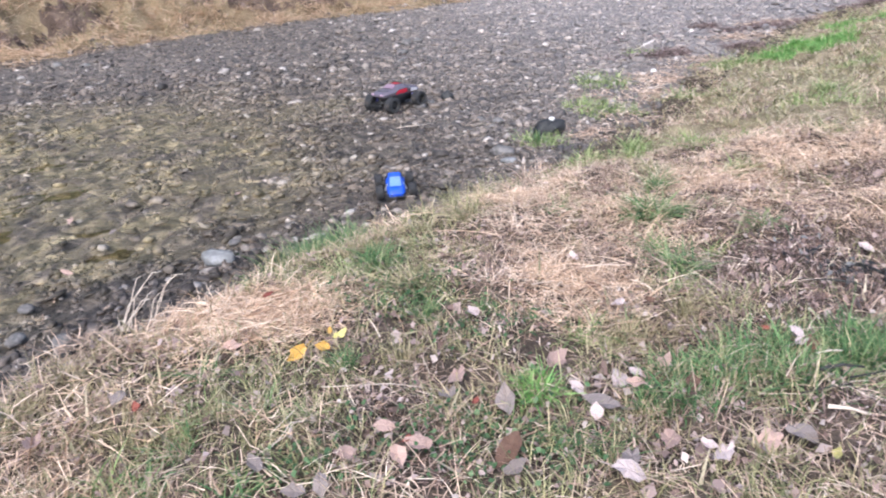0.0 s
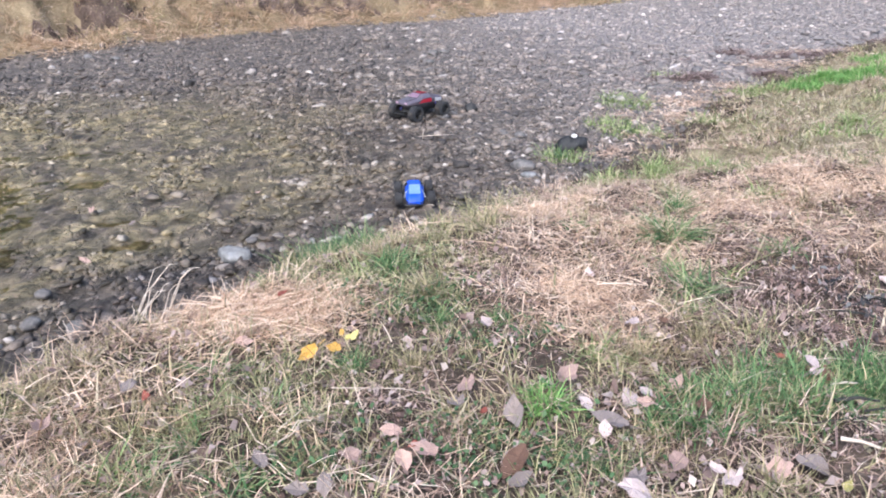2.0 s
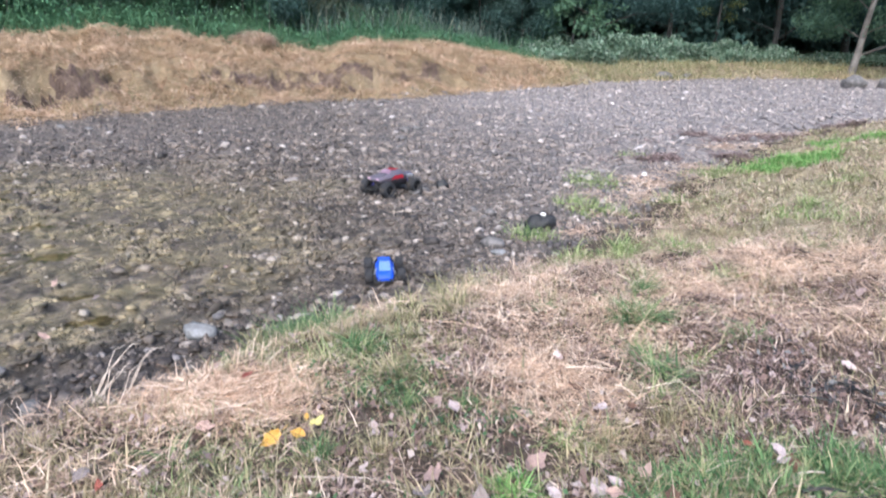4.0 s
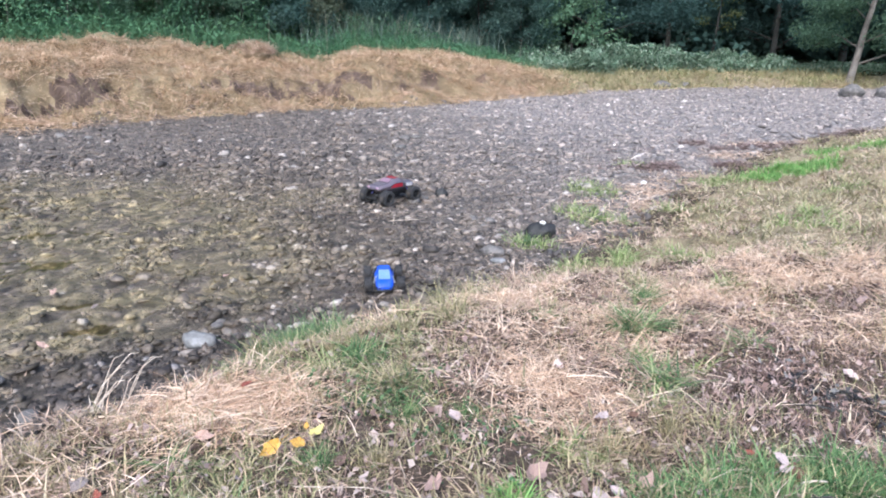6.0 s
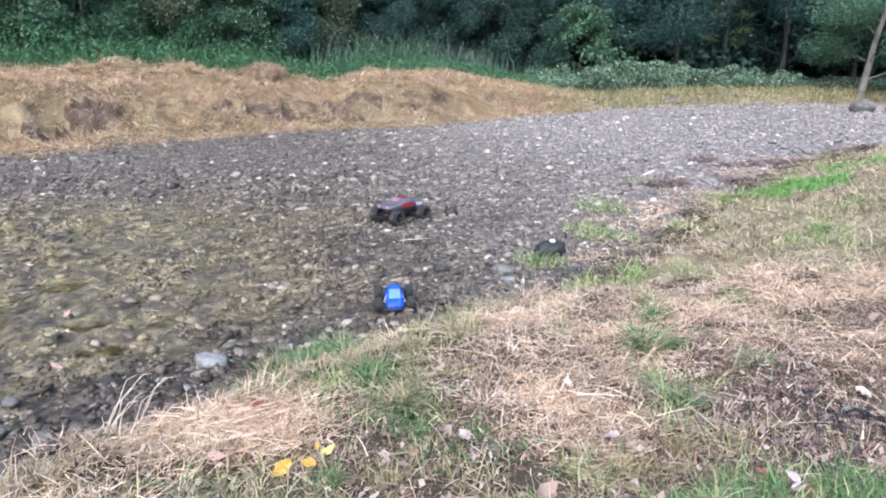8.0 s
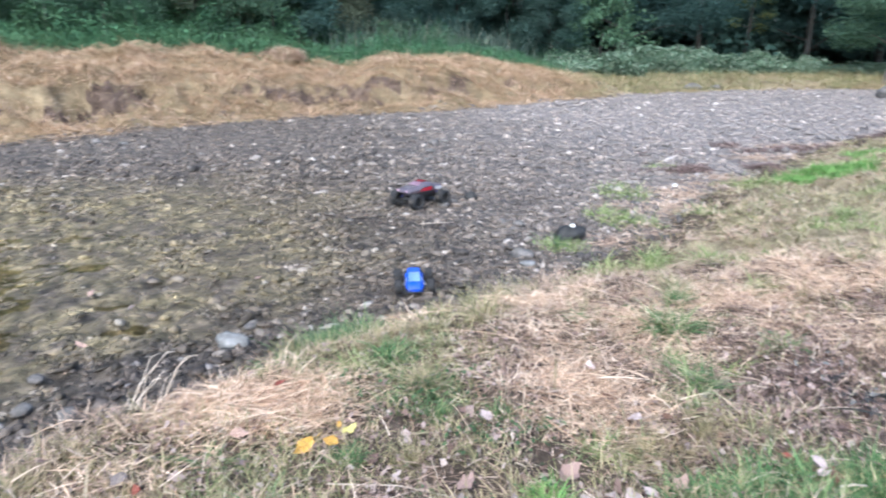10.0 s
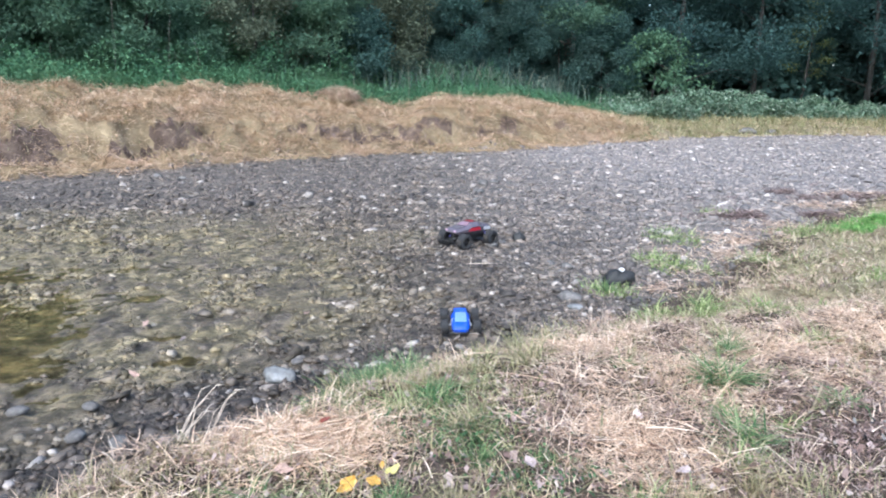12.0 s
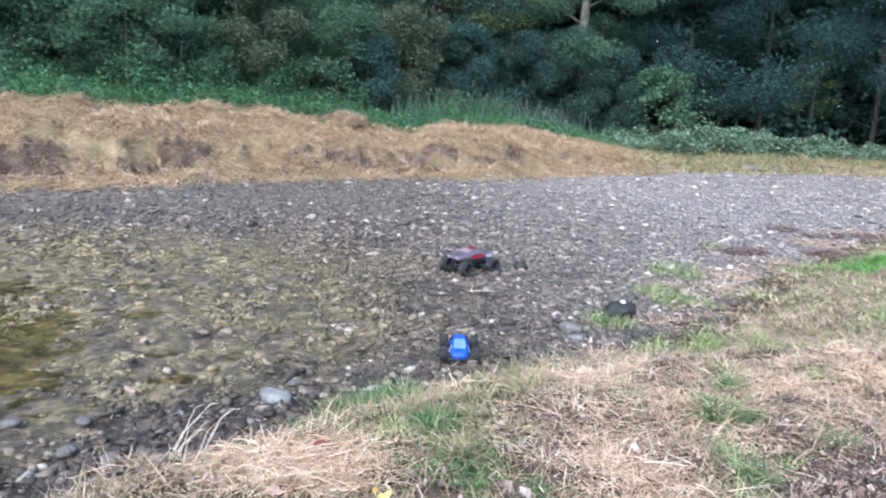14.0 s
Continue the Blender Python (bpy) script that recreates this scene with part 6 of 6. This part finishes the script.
blue_sections = [section(-0.172, 0.086, 0.069, 0.030, 0.052), section(-0.15, 0.108, 0.086, 0.030, 0.070), section(-0.11, 0.117, 0.093, 0.036, 0.092), section(-0.05, 0.119, 0.083, 0.046, 0.126), section(0.02, 0.119, 0.079, 0.046, 0.131), section(0.065, 0.114, 0.087, 0.046, 0.101), section(0.13, 0.103, 0.083, 0.051, 0.084), section(0.15, 0.087, 0.071, 0.056, 0.074)]
blue_panels = [
    ("rear_window", [(-0.128, -0.0378, 0.0865), (-0.128, 0.0378, 0.0865), (-0.056, 0.0344, 0.1265), (-0.056, -0.0344, 0.1265)], M_BLUEGLASS, "large pale rear window"),
    ("windscreen", [(0.026, -0.0316, 0.1305), (0.026, 0.0316, 0.1305), (0.06, 0.0356, 0.1075), (0.06, -0.0356, 0.1075)], M_DARKGLASS, "dark windscreen"),
    ("side_window", [(-0.03, -0.0598, 0.1040), (0.02, -0.0598, 0.1040), (0.015, -0.0443, 0.1240), (-0.03, -0.0443, 0.1240)], M_DARKGLASS, ""),
    ("side_window", [(-0.03, 0.0598, 0.1040), (-0.03, 0.0443, 0.1240), (0.015, 0.0443, 0.1240), (0.02, 0.0598, 0.1040)], M_DARKGLASS, ""),
]
truck("toy_truck", pose(0.13, 4.58, gz(0.13, 4.58) + 0.014, 1, 0, 0), 91, 0.225, 0.258, 0.047, 0.052, blue_sections, M_BLUE, blue_panels, "bright blue radio-controlled monster truck on the muddy stones", M_METAL, blue_extras)

red_sections = [section(-0.235, 0.17, 0.14, 0.15, 0.172), section(-0.2, 0.19, 0.16, 0.148, 0.196), section(-0.1, 0.2, 0.16, 0.146, 0.205), section(-0.055, 0.2, 0.135, 0.146, 0.232), section(0.03, 0.2, 0.13, 0.146, 0.234), section(0.1, 0.2, 0.16, 0.146, 0.2), section(0.2, 0.18, 0.15, 0.146, 0.185), section(0.235, 0.15, 0.12, 0.146, 0.165)]
red_panels = [
    ("roof_panel", [(-0.05, -0.05, 0.236), (0.026, -0.048, 0.238), (0.026, 0.048, 0.238), (-0.05, 0.05, 0.236)], M_REDP, "red roof panel"),
    ("windscreen", [(0.037, -0.05, 0.2335), (0.094, -0.066, 0.2065), (0.094, 0.066, 0.2065), (0.037, 0.05, 0.2335)], M_PINK, "pale windscreen"),
    ("bonnet_panel", [(0.11, -0.062, 0.2015), (0.19, -0.06, 0.189), (0.19, 0.06, 0.189), (0.11, 0.062, 0.2015)], M_GREYP, "grey bonnet panel"),
    ("bed_panel", [(-0.19, -0.062, 0.1995), (-0.105, -0.064, 0.207), (-0.105, 0.064, 0.207), (-0.19, 0.062, 0.1995)], M_GREYP, "grey tail panel"),
    ("side_stripe", [(-0.07, 0.1035, 0.156), (-0.06, 0.1025, 0.192), (0.05, 0.1025, 0.188), (0.1, 0.1035, 0.156)], M_REDP, "red side stripe"),
    ("side_stripe", [(-0.07, -0.1035, 0.156), (0.1, -0.1035, 0.156), (0.05, -0.1025, 0.188), (-0.06, -0.1025, 0.192)], M_REDP, "red side stripe"),
    ("tail_stripe", [(-0.205, 0.098, 0.15), (-0.205, 0.098, 0.178), (-0.11, 0.1035, 0.188), (-0.11, 0.1035, 0.155)], M_WHITEP, "white tail stripe"),
    ("tail_stripe", [(-0.205, -0.098, 0.15), (-0.11, -0.1035, 0.155), (-0.11, -0.1035, 0.188), (-0.205, -0.098, 0.178)], M_WHITEP, "white tail stripe"),
]
truck("toy_truck", pose(0.27, 7.08, gz(0.27, 7.08) + 0.015, 0, 1, 0), 222, 0.36, 0.36, 0.073, 0.085, red_sections, M_SILVER, red_panels, "red, silver and black radio-controlled truck on the gravel", M_VIOLET, red_extras)

# ---------------------------------------------------------------- single stones of the bed nearest the bank
base_stones = []
for k in range(8):
    v, f = ICO2
    q = np.random.default_rng(100 + k)
    me = mesh_of("stone", v * (1 + q.uniform(-0.26, 0.22, (len(v), 1))) * np.array([1.15, 0.85, 0.55]), f, M_STONE, False)
    base_stones.append(me)
q = np.random.default_rng(9)
M_PIECE = M_STONE.copy()
M_PIECE.name = "river_stone_single"
_nt = M_PIECE.node_tree
_oi = _nt.nodes.new("ShaderNodeObjectInfo")
for lk in list(_nt.links):
    if lk.from_socket.name == "Random Per Island":
        _nt.links.new(_oi.outputs["Random"], lk.to_socket)
for me in base_stones:
    me.materials.clear()
    me.materials.append(M_PIECE)
made = 0
while made < 300:
    x, y = q.uniform(-2.2, 1.0), q.uniform(2.6, 5.6)
    s = float(-side_of(np.array([x]), np.array([y]), NEAR)[0])
    if s > 0.02 or s < -1.5 or (silt(np.array([x]), np.array([y]))[0] > 0.4 and made % 8) or (abs(x - 0.13) < 0.2 and abs(y - 4.58) < 0.28):
        continue
    r2 = float(np.clip(np.exp(q.normal(-3.75, 0.3)), 0.014, 0.045))
    ob = new("stone", base_stones[made % 8])
    ob.matrix_world = pose(x, y, gz(x, y) + r2 * 0.15, q.uniform(-20, 20), q.uniform(-20, 20), q.uniform(0, 360)) @ Matrix.Scale(r2, 4)
    ob.parent = ground
    made += 1
